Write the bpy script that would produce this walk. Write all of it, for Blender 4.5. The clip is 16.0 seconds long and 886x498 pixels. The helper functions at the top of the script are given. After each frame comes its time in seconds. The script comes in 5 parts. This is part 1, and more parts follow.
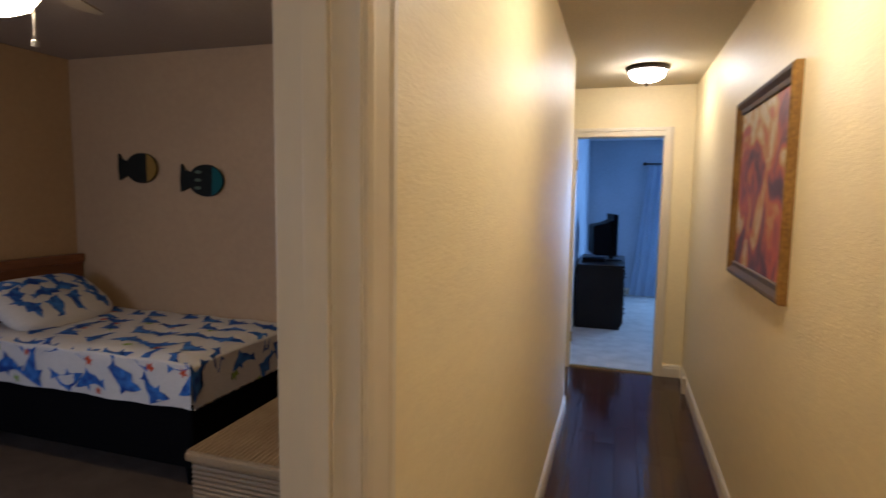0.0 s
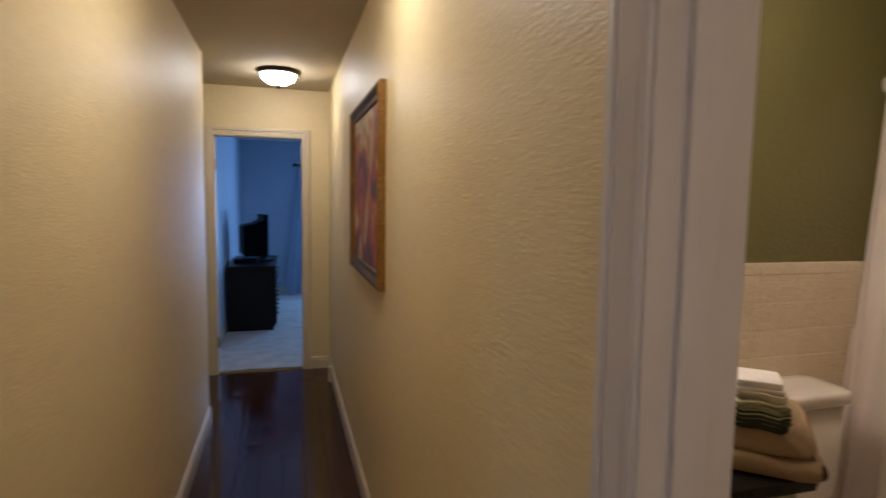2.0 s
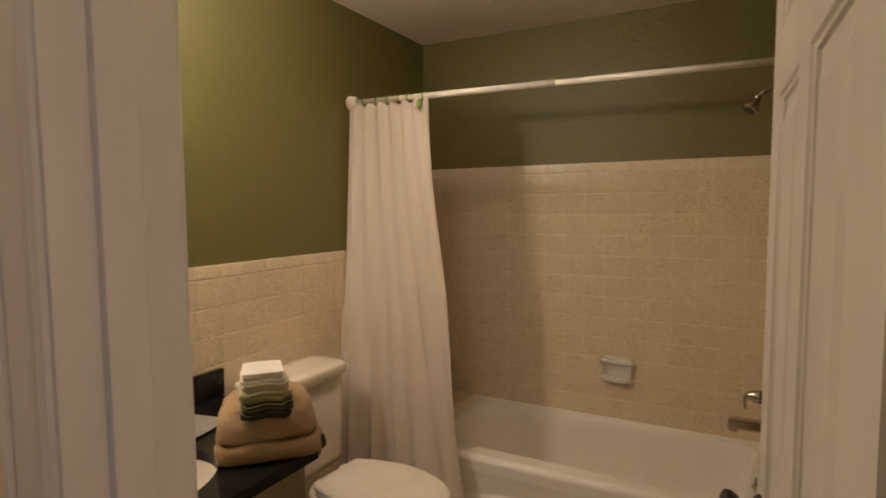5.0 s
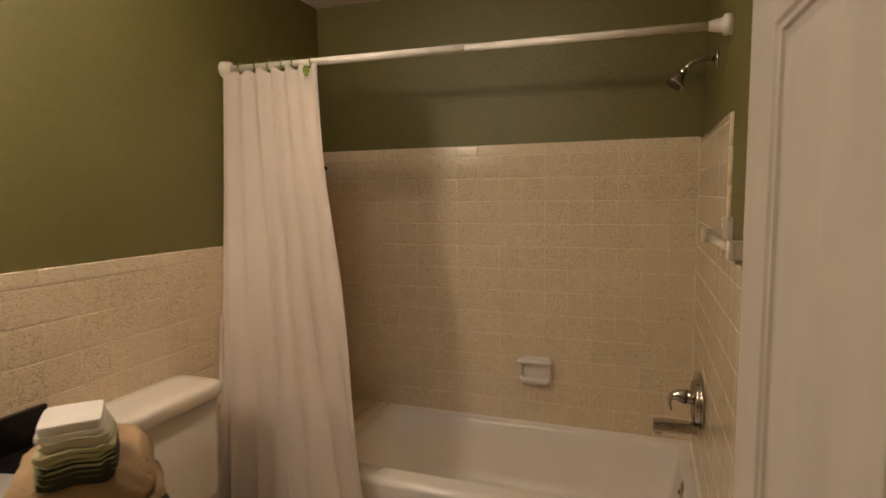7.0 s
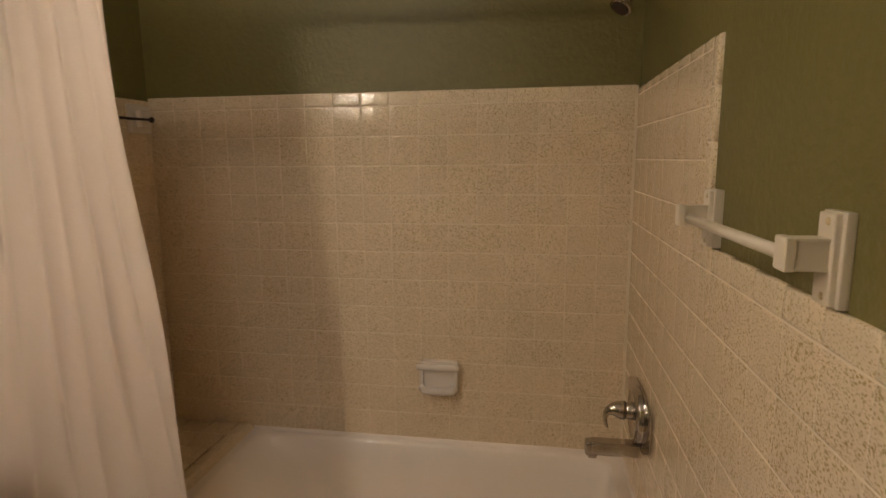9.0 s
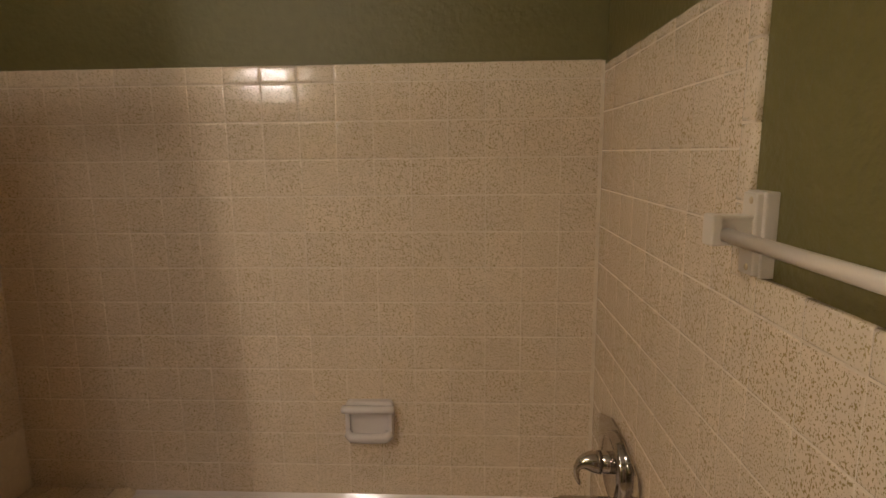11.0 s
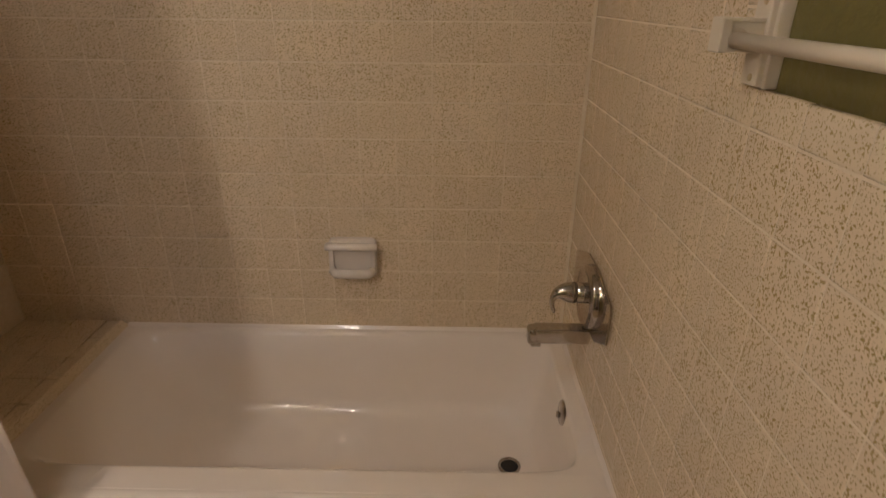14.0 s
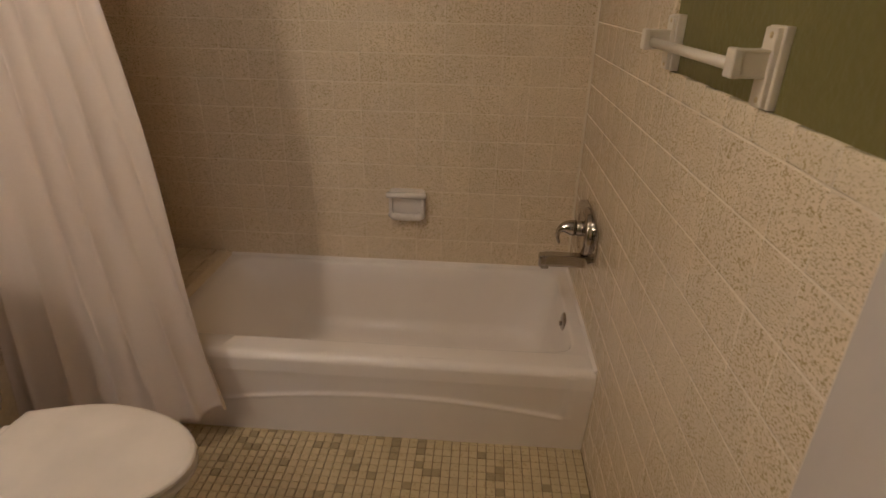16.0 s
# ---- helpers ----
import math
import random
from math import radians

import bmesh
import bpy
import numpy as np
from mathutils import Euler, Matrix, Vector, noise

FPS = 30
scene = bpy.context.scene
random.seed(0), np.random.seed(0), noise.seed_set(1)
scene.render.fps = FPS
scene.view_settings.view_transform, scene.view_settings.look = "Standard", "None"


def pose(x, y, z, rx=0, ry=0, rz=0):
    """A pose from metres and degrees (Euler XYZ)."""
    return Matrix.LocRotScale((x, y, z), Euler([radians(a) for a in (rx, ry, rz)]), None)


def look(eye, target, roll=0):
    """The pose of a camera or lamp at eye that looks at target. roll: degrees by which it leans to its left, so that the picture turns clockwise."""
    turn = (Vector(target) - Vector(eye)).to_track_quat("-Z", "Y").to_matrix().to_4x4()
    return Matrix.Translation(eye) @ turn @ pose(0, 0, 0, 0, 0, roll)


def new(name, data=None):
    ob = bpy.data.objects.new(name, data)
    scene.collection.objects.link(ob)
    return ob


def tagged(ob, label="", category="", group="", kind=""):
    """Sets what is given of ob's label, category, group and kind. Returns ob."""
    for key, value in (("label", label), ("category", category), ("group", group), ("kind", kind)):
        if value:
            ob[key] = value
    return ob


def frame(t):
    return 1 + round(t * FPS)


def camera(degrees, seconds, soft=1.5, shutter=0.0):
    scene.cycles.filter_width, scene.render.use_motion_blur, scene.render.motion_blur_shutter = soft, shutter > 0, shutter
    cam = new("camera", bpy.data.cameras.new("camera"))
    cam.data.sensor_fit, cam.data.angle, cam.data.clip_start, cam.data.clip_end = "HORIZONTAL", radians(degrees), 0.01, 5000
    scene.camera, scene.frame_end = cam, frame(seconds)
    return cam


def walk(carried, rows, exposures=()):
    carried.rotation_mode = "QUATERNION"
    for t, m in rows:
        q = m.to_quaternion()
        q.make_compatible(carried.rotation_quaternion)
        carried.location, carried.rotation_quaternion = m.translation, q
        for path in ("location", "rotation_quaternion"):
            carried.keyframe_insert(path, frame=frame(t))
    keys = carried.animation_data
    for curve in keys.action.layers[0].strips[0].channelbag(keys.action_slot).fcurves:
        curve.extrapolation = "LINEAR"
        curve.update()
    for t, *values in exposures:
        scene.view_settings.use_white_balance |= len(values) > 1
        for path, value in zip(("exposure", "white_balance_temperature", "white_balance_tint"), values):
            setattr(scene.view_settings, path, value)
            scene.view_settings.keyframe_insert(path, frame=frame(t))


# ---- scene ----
cam = camera(77.1, 16.0, shutter=0.5)
PATH = [
    (0, (0.34, 0.097, 1.527), (-0.258, 1.995, 1.333), 0.8),
    (0.5, (0.347, 0.095, 1.527), (0.006, 2.056, 1.334), 0.9),
    (1, (0.386, 0.077, 1.526), (0.321, 2.067, 1.338), 0.9),
    (1.5, (0.46, 0.091, 1.531), (0.699, 2.068, 1.346), 0.7),
    (2, (0.52, 0.085, 1.53), (1.069, 2.0, 1.354), 0.9),
    (2.5, (0.581, 0.095, 1.524), (1.409, 1.908, 1.355), 0.7),
    (3, (0.656, 0.107, 1.525), (1.746, 1.775, 1.359), -0.2),
    (3.5, (0.719, 0.122, 1.514), (2.032, 1.623, 1.364), -0.5),
    (4, (0.733, 0.12, 1.52), (2.208, 1.463, 1.366), -0.4),
    (4.5, (0.674, 0.081, 1.521), (2.315, 1.214, 1.369), -0.5),
    (5, (0.646, 0.088, 1.514), (2.402, 1.034, 1.363), -0.4),
    (7.5, (1.123, 0.232, 1.501), (3.02, 0.823, 1.277), -0.7),
    (8, (1.271, 0.287, 1.493), (3.199, 0.751, 1.235), -0.6),
    (8.5, (1.424, 0.291, 1.492), (3.367, 0.664, 1.202), -0.6),
    (9, (1.571, 0.29, 1.496), (3.518, 0.614, 1.174), -0.5),
    (11.5, (2.01, 0.331, 1.477), (3.972, 0.366, 1.092), -0.5),
    (12, (2.02, 0.319, 1.459), (3.949, 0.365, 0.93), -0.6),
    (12.5, (2.026, 0.321, 1.444), (3.926, 0.357, 0.819), -0.5),
    (13, (2.033, 0.324, 1.433), (3.903, 0.354, 0.727), -0.4),
    (13.5, (2.025, 0.327, 1.424), (3.871, 0.348, 0.655), 0.0),
    (14, (1.982, 0.337, 1.421), (3.804, 0.36, 0.597), 0.5),
    (14.5, (1.878, 0.359, 1.43), (3.685, 0.41, 0.575), 0.7),
    (15, (1.728, 0.362, 1.455), (3.527, 0.437, 0.584), 0.3),
    (15.5, (1.564, 0.356, 1.453), (3.371, 0.45, 0.6), 0.8),
    (16, (1.418, 0.351, 1.467), (3.229, 0.469, 0.627), 1.1),
]
# the walk's exposure follows the clip's own metering
EXPOSURES = [(0.0, 0.53, 5800, 10), (0.7, 0.22, 5750, 10), (1.5, -0.12, 5700, 10), (2.2, -0.20, 5900, 10), (3.0, -0.03, 6250, 9), (4.0, 0.0, 6500, 7), (5.0, 0.0, 6450, 6), (8.0, 0.0, 6200, 8), (9.2, 0.0, 6150, 8),
             (11.5, 0.0, 5800, 10), (12.5, 0.0, 5760, 10), (14.0, -0.03, 5760, 10), (16.0, -0.12, 5860, 10)]

walk(cam, [(t, look(eye, target, roll)) for t, eye, target, roll in PATH], EXPOSURES)

# ---- world and lights ----
world = bpy.data.worlds.new("sky")
scene.world = world
world.use_nodes = True
sky = world.node_tree.nodes.new("ShaderNodeTexSky")
sky.sky_type, sky.sun_disc, sky.sun_elevation, sky.sun_rotation = "NISHITA", False, radians(38), radians(200)
world.node_tree.links.new(sky.outputs[0], world.node_tree.nodes["Background"].inputs[0])
world.node_tree.nodes["Background"].inputs[1].default_value = 0.10
VANITY_BULB, HALL_BULB, FAR_BULB, NEAR_FILL, BATH_DOME, FAN_BULB, DAY_FAR, DAY_BED = 108.0, 52.0, 53.0, 50.0, 40.0, 26.0, 82.0, 15.0


def window_light(name, m, w, h, watts, colour):
    d = bpy.data.lights.new(name, "AREA")
    d.shape, d.size, d.size_y, d.energy, d.color = "RECTANGLE", w, h, watts, colour
    ob = new(name, d)
    ob.matrix_world = m
    return ob


# skylight that enters by the windows of the two bedrooms
window_light("window_light_far", look((2.2, 9.12, 1.35), (1.6, 6.0, 0.9)), 1.5, 1.5, DAY_FAR, (0.30, 0.55, 1.0))
window_light("window_light_bed", look((-3.30, -0.7, 1.4), (-1.8, 2.2, 0.9)), 1.1, 1.1, DAY_BED, (0.60, 0.72, 1.0))

# ---- materials ----


def material(name, colour, rough=0.5, colour2=None, grain=40.0, wear=3.0, bump=0.0, bump_scale=120.0, metal=0.0, coat=0.0, stretch=(1, 1, 1), emit=0.0, spec=0.5, fine=0.5):
    """A surface with two scales of colour variation and a fine relief, in metres of the world."""
    m = bpy.data.materials.new(name)
    m.use_nodes = True
    n, l = m.node_tree.nodes, m.node_tree.links
    b = n["Principled BSDF"]
    geo = n.new("ShaderNodeNewGeometry")
    mp = n.new("ShaderNodeMapping")
    mp.inputs["Scale"].default_value = stretch
    l.new(geo.outputs["Position"], mp.inputs["Vector"])
    if colour2 is None:
        colour2 = tuple(c * 0.88 for c in colour)
    n1, n2 = n.new("ShaderNodeTexNoise"), n.new("ShaderNodeTexNoise")
    n1.inputs["Scale"].default_value, n2.inputs["Scale"].default_value = grain, wear
    n1.inputs["Detail"].default_value, n2.inputs["Detail"].default_value = 3, 2
    for q in (n1, n2):
        l.new(mp.outputs[0], q.inputs["Vector"])
    add = n.new("ShaderNodeMix")
    add.inputs[0].default_value = fine
    l.new(n2.outputs["Fac"], add.inputs[2])
    l.new(n1.outputs["Fac"], add.inputs[3])
    ramp = n.new("ShaderNodeValToRGB")
    ramp.color_ramp.elements[0].position, ramp.color_ramp.elements[1].position = 0.38, 0.62
    ramp.color_ramp.elements[0].color, ramp.color_ramp.elements[1].color = (*colour2, 1), (*colour, 1)
    l.new(add.outputs[0], ramp.inputs[0])
    l.new(ramp.outputs[0], b.inputs["Base Color"])
    rr = n.new("ShaderNodeMapRange")
    rr.inputs[3].default_value, rr.inputs[4].default_value = max(0.02, rough - 0.06), min(1.0, rough + 0.06)
    l.new(n2.outputs["Fac"], rr.inputs[0])
    l.new(rr.outputs[0], b.inputs["Roughness"])
    b.inputs["Metallic"].default_value = metal
    b.inputs["Coat Weight"].default_value = coat
    b.inputs["Specular IOR Level"].default_value = spec
    if bump:
        nb, bp = n.new("ShaderNodeTexNoise"), n.new("ShaderNodeBump")
        nb.inputs["Scale"].default_value, nb.inputs["Detail"].default_value = bump_scale, 3
        bp.inputs["Strength"].default_value, bp.inputs["Distance"].default_value = bump, 0.004
        l.new(mp.outputs[0], nb.inputs["Vector"])
        l.new(nb.outputs["Fac"], bp.inputs["Height"])
        l.new(bp.outputs[0], b.inputs["Normal"])
    if emit:
        b.inputs["Emission Color"].default_value = (*colour, 1)
        b.inputs["Emission Strength"].default_value = emit
    return m


def speckled(name, ground, fleck, amount=0.60, scale=170.0, rough=0.22):
    """Glazed tile with small flecks and a slight tone of its own on each tile."""
    m = material(name, ground, rough, tuple(c * 0.93 for c in ground), 25, 2.5, 0.16, 45)
    n, l = m.node_tree.nodes, m.node_tree.links
    b = n["Principled BSDF"]
    ramp = next(x for x in n if x.type == "VALTORGB")
    geo = next(x for x in n if x.type == "NEW_GEOMETRY")
    info = n.new("ShaderNodeObjectInfo")
    shift = n.new("ShaderNodeVectorMath")
    shift.operation = "MULTIPLY_ADD"
    comb = n.new("ShaderNodeCombineXYZ")
    for k in range(3):
        l.new(info.outputs["Random"], comb.inputs[k])
    shift.inputs[1].default_value = (9, 7, 5)
    l.new(comb.outputs[0], shift.inputs[0])
    l.new(geo.outputs["Position"], shift.inputs[2])
    squeeze = n.new("ShaderNodeVectorMath")
    squeeze.operation = "MULTIPLY"
    squeeze.inputs[1].default_value = (1.0, 1.0, 0.66)
    l.new(shift.outputs[0], squeeze.inputs[0])
    sp, fine = n.new("ShaderNodeTexNoise"), n.new("ShaderNodeTexNoise")
    sp.inputs["Scale"].default_value, sp.inputs["Detail"].default_value, sp.inputs["Roughness"].default_value = scale, 1.2, 0.5
    fine.inputs["Scale"].default_value, fine.inputs["Detail"].default_value = scale * 0.28, 1
    l.new(squeeze.outputs[0], sp.inputs["Vector"])
    l.new(squeeze.outputs[0], fine.inputs["Vector"])
    # flecks gather in loose drifts
    drift = n.new("ShaderNodeMath")
    drift.operation = "MULTIPLY_ADD"
    drift.inputs[1].default_value = 0.13
    l.new(fine.outputs["Fac"], drift.inputs[0])
    l.new(sp.outputs["Fac"], drift.inputs[2])
    cut = n.new("ShaderNodeMapRange")
    cut.inputs[1].default_value, cut.inputs[2].default_value = amount + 0.065, amount + 0.155
    l.new(drift.outputs[0], cut.inputs[0])
    mix = n.new("ShaderNodeMix")
    mix.data_type = "RGBA"
    l.new(cut.outputs[0], mix.inputs[0])
    tone = n.new("ShaderNodeHueSaturation")
    val = n.new("ShaderNodeMapRange")
    val.inputs[3].default_value, val.inputs[4].default_value = 0.975, 1.02
    l.new(info.outputs["Random"], val.inputs[0])
    l.new(val.outputs[0], tone.inputs["Value"])
    l.new(ramp.outputs[0], tone.inputs["Color"])
    l.new(tone.outputs[0], mix.inputs[6])
    mix.inputs[7].default_value = (*fleck, 1)
    l.new(mix.outputs[2], b.inputs["Base Color"])
    return m


WALL_HALL = material("cream_paint", (0.73, 0.592, 0.325), 0.50, (0.69, 0.55, 0.305), 30, 1.5, 0.28, 100, stretch=(1, 0.36, 1.5))
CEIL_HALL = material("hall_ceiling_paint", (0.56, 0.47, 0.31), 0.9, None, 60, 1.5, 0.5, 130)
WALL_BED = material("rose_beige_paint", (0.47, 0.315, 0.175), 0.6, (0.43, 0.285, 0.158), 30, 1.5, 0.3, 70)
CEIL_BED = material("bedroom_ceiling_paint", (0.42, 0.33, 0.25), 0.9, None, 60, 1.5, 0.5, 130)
WALL_FAR = material("pale_blue_paint", (0.42, 0.48, 0.56), 0.65, None, 30, 1.5, 0.2, 70)
CEIL_FAR = material("far_ceiling_paint", (0.62, 0.64, 0.68), 0.9, None, 60, 1.5, 0.3, 130)
GREEN = material("olive_paint", (0.168, 0.144, 0.043), 0.50, (0.151, 0.130, 0.038), 40, 2.0, 0.70, 62)
CEIL_BATH = material("bath_ceiling_paint", (0.80, 0.72, 0.62), 0.85, None, 70, 2.0, 0.6, 150)
TRIM = material("white_trim_paint", (0.66, 0.59, 0.54), 0.38, (0.61, 0.545, 0.50), 18, 3, 0.12, 40, stretch=(1, 1, 0.25))
# door: trim white taken darker, standing in for the weaker light that reaches it
DOOR_PAINT = material("dimmed_white_door_paint", (0.56, 0.49, 0.43), 0.38, (0.51, 0.445, 0.39), 18, 3, 0.12, 40, stretch=(1, 1, 0.25))
TRIM_HALL = material("cream_trim_paint", (0.64, 0.54, 0.38), 0.38, (0.59, 0.49, 0.34), 18, 3, 0.12, 40, stretch=(1, 1, 0.25))
TILE = speckled("speckled_tile", (0.80, 0.655, 0.472), (0.38, 0.272, 0.102), 0.548, 400, 0.14)
TILE_PLAIN = speckled("bullnose_tile", (0.80, 0.665, 0.48), (0.46, 0.345, 0.155), 0.560, 400, 0.14)
GROUT = material("pale_grout", (0.80, 0.68, 0.515), 0.45, (0.71, 0.59, 0.43), 90, 9)
PORCELAIN = material("white_porcelain", (0.74, 0.66, 0.56), 0.10, (0.72, 0.64, 0.54), 6, 1.2, coat=0.4)
ENAMEL = material("white_tub_enamel", (0.87, 0.785, 0.70), 0.11, (0.84, 0.755, 0.67), 6, 1.2, 0.02, 25)
CERAMIC = material("white_ceramic", (0.78, 0.70, 0.62), 0.12, None, 8, 2, coat=0.3)
PLASTIC = material("white_plastic", (0.72, 0.63, 0.50), 0.30, None, 8, 2)
CHROME = material("brushed_chrome", (0.54, 0.50, 0.46), 0.12, (0.47, 0.43, 0.39), 90, 4, metal=1.0)
DARK_HOLE = material("dark_drain", (0.02, 0.018, 0.015), 0.6)
ROD_WHITE = material("white_rod_enamel", (0.80, 0.72, 0.62), 0.28, None, 30, 5)
CLOTH = material("white_curtain_cloth", (0.82, 0.71, 0.62), 0.85, (0.79, 0.68, 0.59), 140, 2.5, 0.25, 260)
GREEN_PLASTIC = material("leaf_green_plastic", (0.20, 0.29, 0.03), 0.35)
BLACK_STONE = material("black_granite", (0.006, 0.005, 0.005), 0.16, (0.016, 0.014, 0.013), 160, 8, spec=0.22)
VANITY_PAINT = material("sage_cabinet_paint", (0.20, 0.19, 0.105), 0.45, None, 20, 3)
BLACK_FRAME = material("espresso_frame", (0.016, 0.011, 0.009), 0.35, None, 20, 3)
MIRROR = material("mirror_silver", (0.88, 0.88, 0.88), 0.03, (0.87, 0.87, 0.87), metal=1.0)
TOWEL_TAN = material("tan_terry", (0.44, 0.29, 0.155), 0.95, (0.37, 0.24, 0.125), 190, 9, 0.9, 420)
TOWEL_WHITE = material("white_terry", (0.78, 0.70, 0.62), 0.95, None, 190, 9, 0.9, 420)
TOWEL_CREAM = material("cream_terry", (0.66, 0.58, 0.42), 0.95, None, 190, 9, 0.9, 420)
TOWEL_LIME = material("pale_green_terry", (0.46, 0.42, 0.24), 0.95, None, 190, 9, 0.9, 420)
TOWEL_EDGE = material("olive_stitched_edge", (0.25, 0.235, 0.115), 0.95, None, 190, 9, 0.9, 420)
TOWEL_DARK = material("dark_green_terry", (0.030, 0.031, 0.013), 0.95, None, 190, 9, 0.9, 420)
PAPER = material("grey_tray", (0.27, 0.24, 0.215), 0.35, None, 20, 6)
INK = material("dark_print", (0.06, 0.06, 0.09), 0.5)
SEAT = material("white_seat_plastic", (0.76, 0.67, 0.57), 0.22, None, 8, 2)
WOOD_FLOOR = material("dark_plank", (0.052, 0.018, 0.010), 0.13, (0.028, 0.010, 0.006), 26, 2.5, 0.22, 13, stretch=(3, 0.35, 1), spec=0.46)
CARPET = material("grey_carpet", (0.50, 0.47, 0.43), 1.0, (0.36, 0.33, 0.30), 160, 6, 1.0, 320)
CARPET_BED = material("brown_carpet", (0.14, 0.095, 0.065), 1.0, (0.09, 0.06, 0.042), 160, 6, 1.0, 320)
THRESHOLD = material("brass_strip", (0.45, 0.34, 0.16), 0.35, None, 30, 6, metal=0.8)
LACQUER = material("black_lacquer_wood", (0.006, 0.005, 0.005), 0.34, None, 20, 4, spec=0.22)
SCREEN = material("black_screen", (0.004, 0.004, 0.006), 0.55, None, 10, 3, spec=0.05)
DRAPE = material("blue_drape_cloth", (0.50, 0.58, 0.70), 0.9, None, 90, 4, 0.2, 200)
BLACK_BASE = material("black_box_spring_cloth", (0.005, 0.005, 0.006), 1.0, None, 90, 5, spec=0.05)
WOOD_HEAD = material("brown_headboard_wood", (0.22, 0.085, 0.035), 0.4, (0.15, 0.055, 0.022), 30, 3, stretch=(1, 0.3, 3))
WICKER = material("straw_wicker", (0.42, 0.30, 0.16), 0.6, (0.33, 0.22, 0.11), 120, 6, 0.5, 200)
BRONZE = material("dark_bronze", (0.035, 0.022, 0.015), 0.4, None, 20, 4, metal=0.6)
GOLD = material("antique_gold_frame", (0.32, 0.165, 0.035), 0.38, (0.17, 0.08, 0.018), 70, 6, 0.5, 140, metal=0.45)
BROWN_FRAME = material("dark_brown_moulding", (0.10, 0.055, 0.030), 0.55, (0.06, 0.032, 0.018), 60, 6, spec=0.25)
SCREW = material("yellowed_screw_paint", (0.60, 0.47, 0.27), 0.4, None, 30, 5)
TOWEL_BROWN = material("dark_brown_terry", (0.055, 0.030, 0.014), 0.95, None, 190, 9, 0.9, 420)
BRASS = material("worn_brass", (0.42, 0.28, 0.09), 0.35, None, 30, 5, metal=0.9)
LIT_VANITY = material("lit_frosted_bulb", (1.0, 0.83, 0.675), 0.4, (1.0, 0.83, 0.675), emit=VANITY_BULB)
LIT_HALL = material("lit_alabaster_glass", (1.0, 0.905, 0.81), 0.4, (1.0, 0.905, 0.81), emit=HALL_BULB)
LIT_FAR = material("dim_lit_alabaster_glass", (1.0, 0.905, 0.81), 0.4, (1.0, 0.905, 0.81), emit=FAR_BULB)
LIT_FILL = material("near_fill_glass", (1.0, 0.905, 0.81), 0.4, (1.0, 0.905, 0.81), emit=NEAR_FILL)
LIT_BATH = material("lit_opal_glass", (1.0, 0.83, 0.675), 0.4, (1.0, 0.83, 0.675), emit=BATH_DOME)
LIT_FAN = material("lit_fan_glass", (1.0, 0.78, 0.50), 0.4, (1.0, 0.78, 0.50), emit=FAN_BULB)
FAN_WOOD = material("pale_fan_blade", (0.30, 0.23, 0.15), 0.5, None, 20, 3)
FISH_DARK = material("dark_teal_glaze", (0.012, 0.013, 0.011), 0.65, (0.009, 0.010, 0.008), 40, 8, spec=0.15)
FISH_TEAL = material("teal_glaze", (0.008, 0.085, 0.095), 0.55, None, 40, 8, spec=0.15)
FISH_OCHRE = material("ochre_glaze", (0.26, 0.155, 0.035), 0.55, None, 40, 8, spec=0.15)
FISH_PALE = material("pale_glaze", (0.10, 0.13, 0.09), 0.6, None, 40, 8, spec=0.15)
SHEET = material("white_printed_cotton", (0.72, 0.68, 0.64), 0.9, None, 90, 4, 0.2, 200)
PRINT_BLUE = material("blue_print", (0.060, 0.22, 0.62), 0.9, (0.010, 0.050, 0.26), 22, 11)
PRINT_RED = material("coral_print", (0.62, 0.09, 0.035), 0.9)
PRINT_LIME = material("lime_print", (0.30, 0.42, 0.09), 0.9)
PANE = material("window_pane_glass", (0.8, 0.85, 0.9), 0.02)
PANE.node_tree.nodes["Principled BSDF"].inputs["Transmission Weight"].default_value = 1.0


def canvas_paint():
    """Abstract canvas: red, plum, ochre and cream fields that run into one another."""
    m = material("abstract_canvas", (0.5, 0.2, 0.1), 0.55, None, 30, 3, 0.3, 90)
    n, l = m.node_tree.nodes, m.node_tree.links
    ramp = next(x for x in n if x.type == "VALTORGB")
    geo = next(x for x in n if x.type == "NEW_GEOMETRY")
    tex = n.new("ShaderNodeTexNoise")
    tex.inputs["Scale"].default_value, tex.inputs["Detail"].default_value, tex.inputs["Distortion"].default_value = 4.6, 6, 1.0
    mp = n.new("ShaderNodeMapping")
    mp.inputs["Scale"].default_value, mp.inputs["Location"].default_value = (1, 0.95, 0.85), (0.3, 0.4, 0.2)
    l.new(geo.outputs["Position"], mp.inputs[0])
    l.new(mp.outputs[0], tex.inputs["Vector"])
    l.new(tex.outputs["Fac"], ramp.inputs[0])
    r = ramp.color_ramp
    r.elements[0].position, r.elements[0].color = 0.37, (0.07, 0.022, 0.05, 1)
    r.elements[1].position, r.elements[1].color = 0.67, (0.42, 0.33, 0.18, 1)
    for p, c in ((0.43, (0.20, 0.040, 0.055)), (0.49, (0.40, 0.065, 0.035)), (0.54, (0.42, 0.15, 0.040)), (0.585, (0.46, 0.30, 0.10)), (0.62, (0.55, 0.44, 0.27))):
        r.elements.new(p).color = (*c, 1)
    return m


CANVAS = canvas_paint()


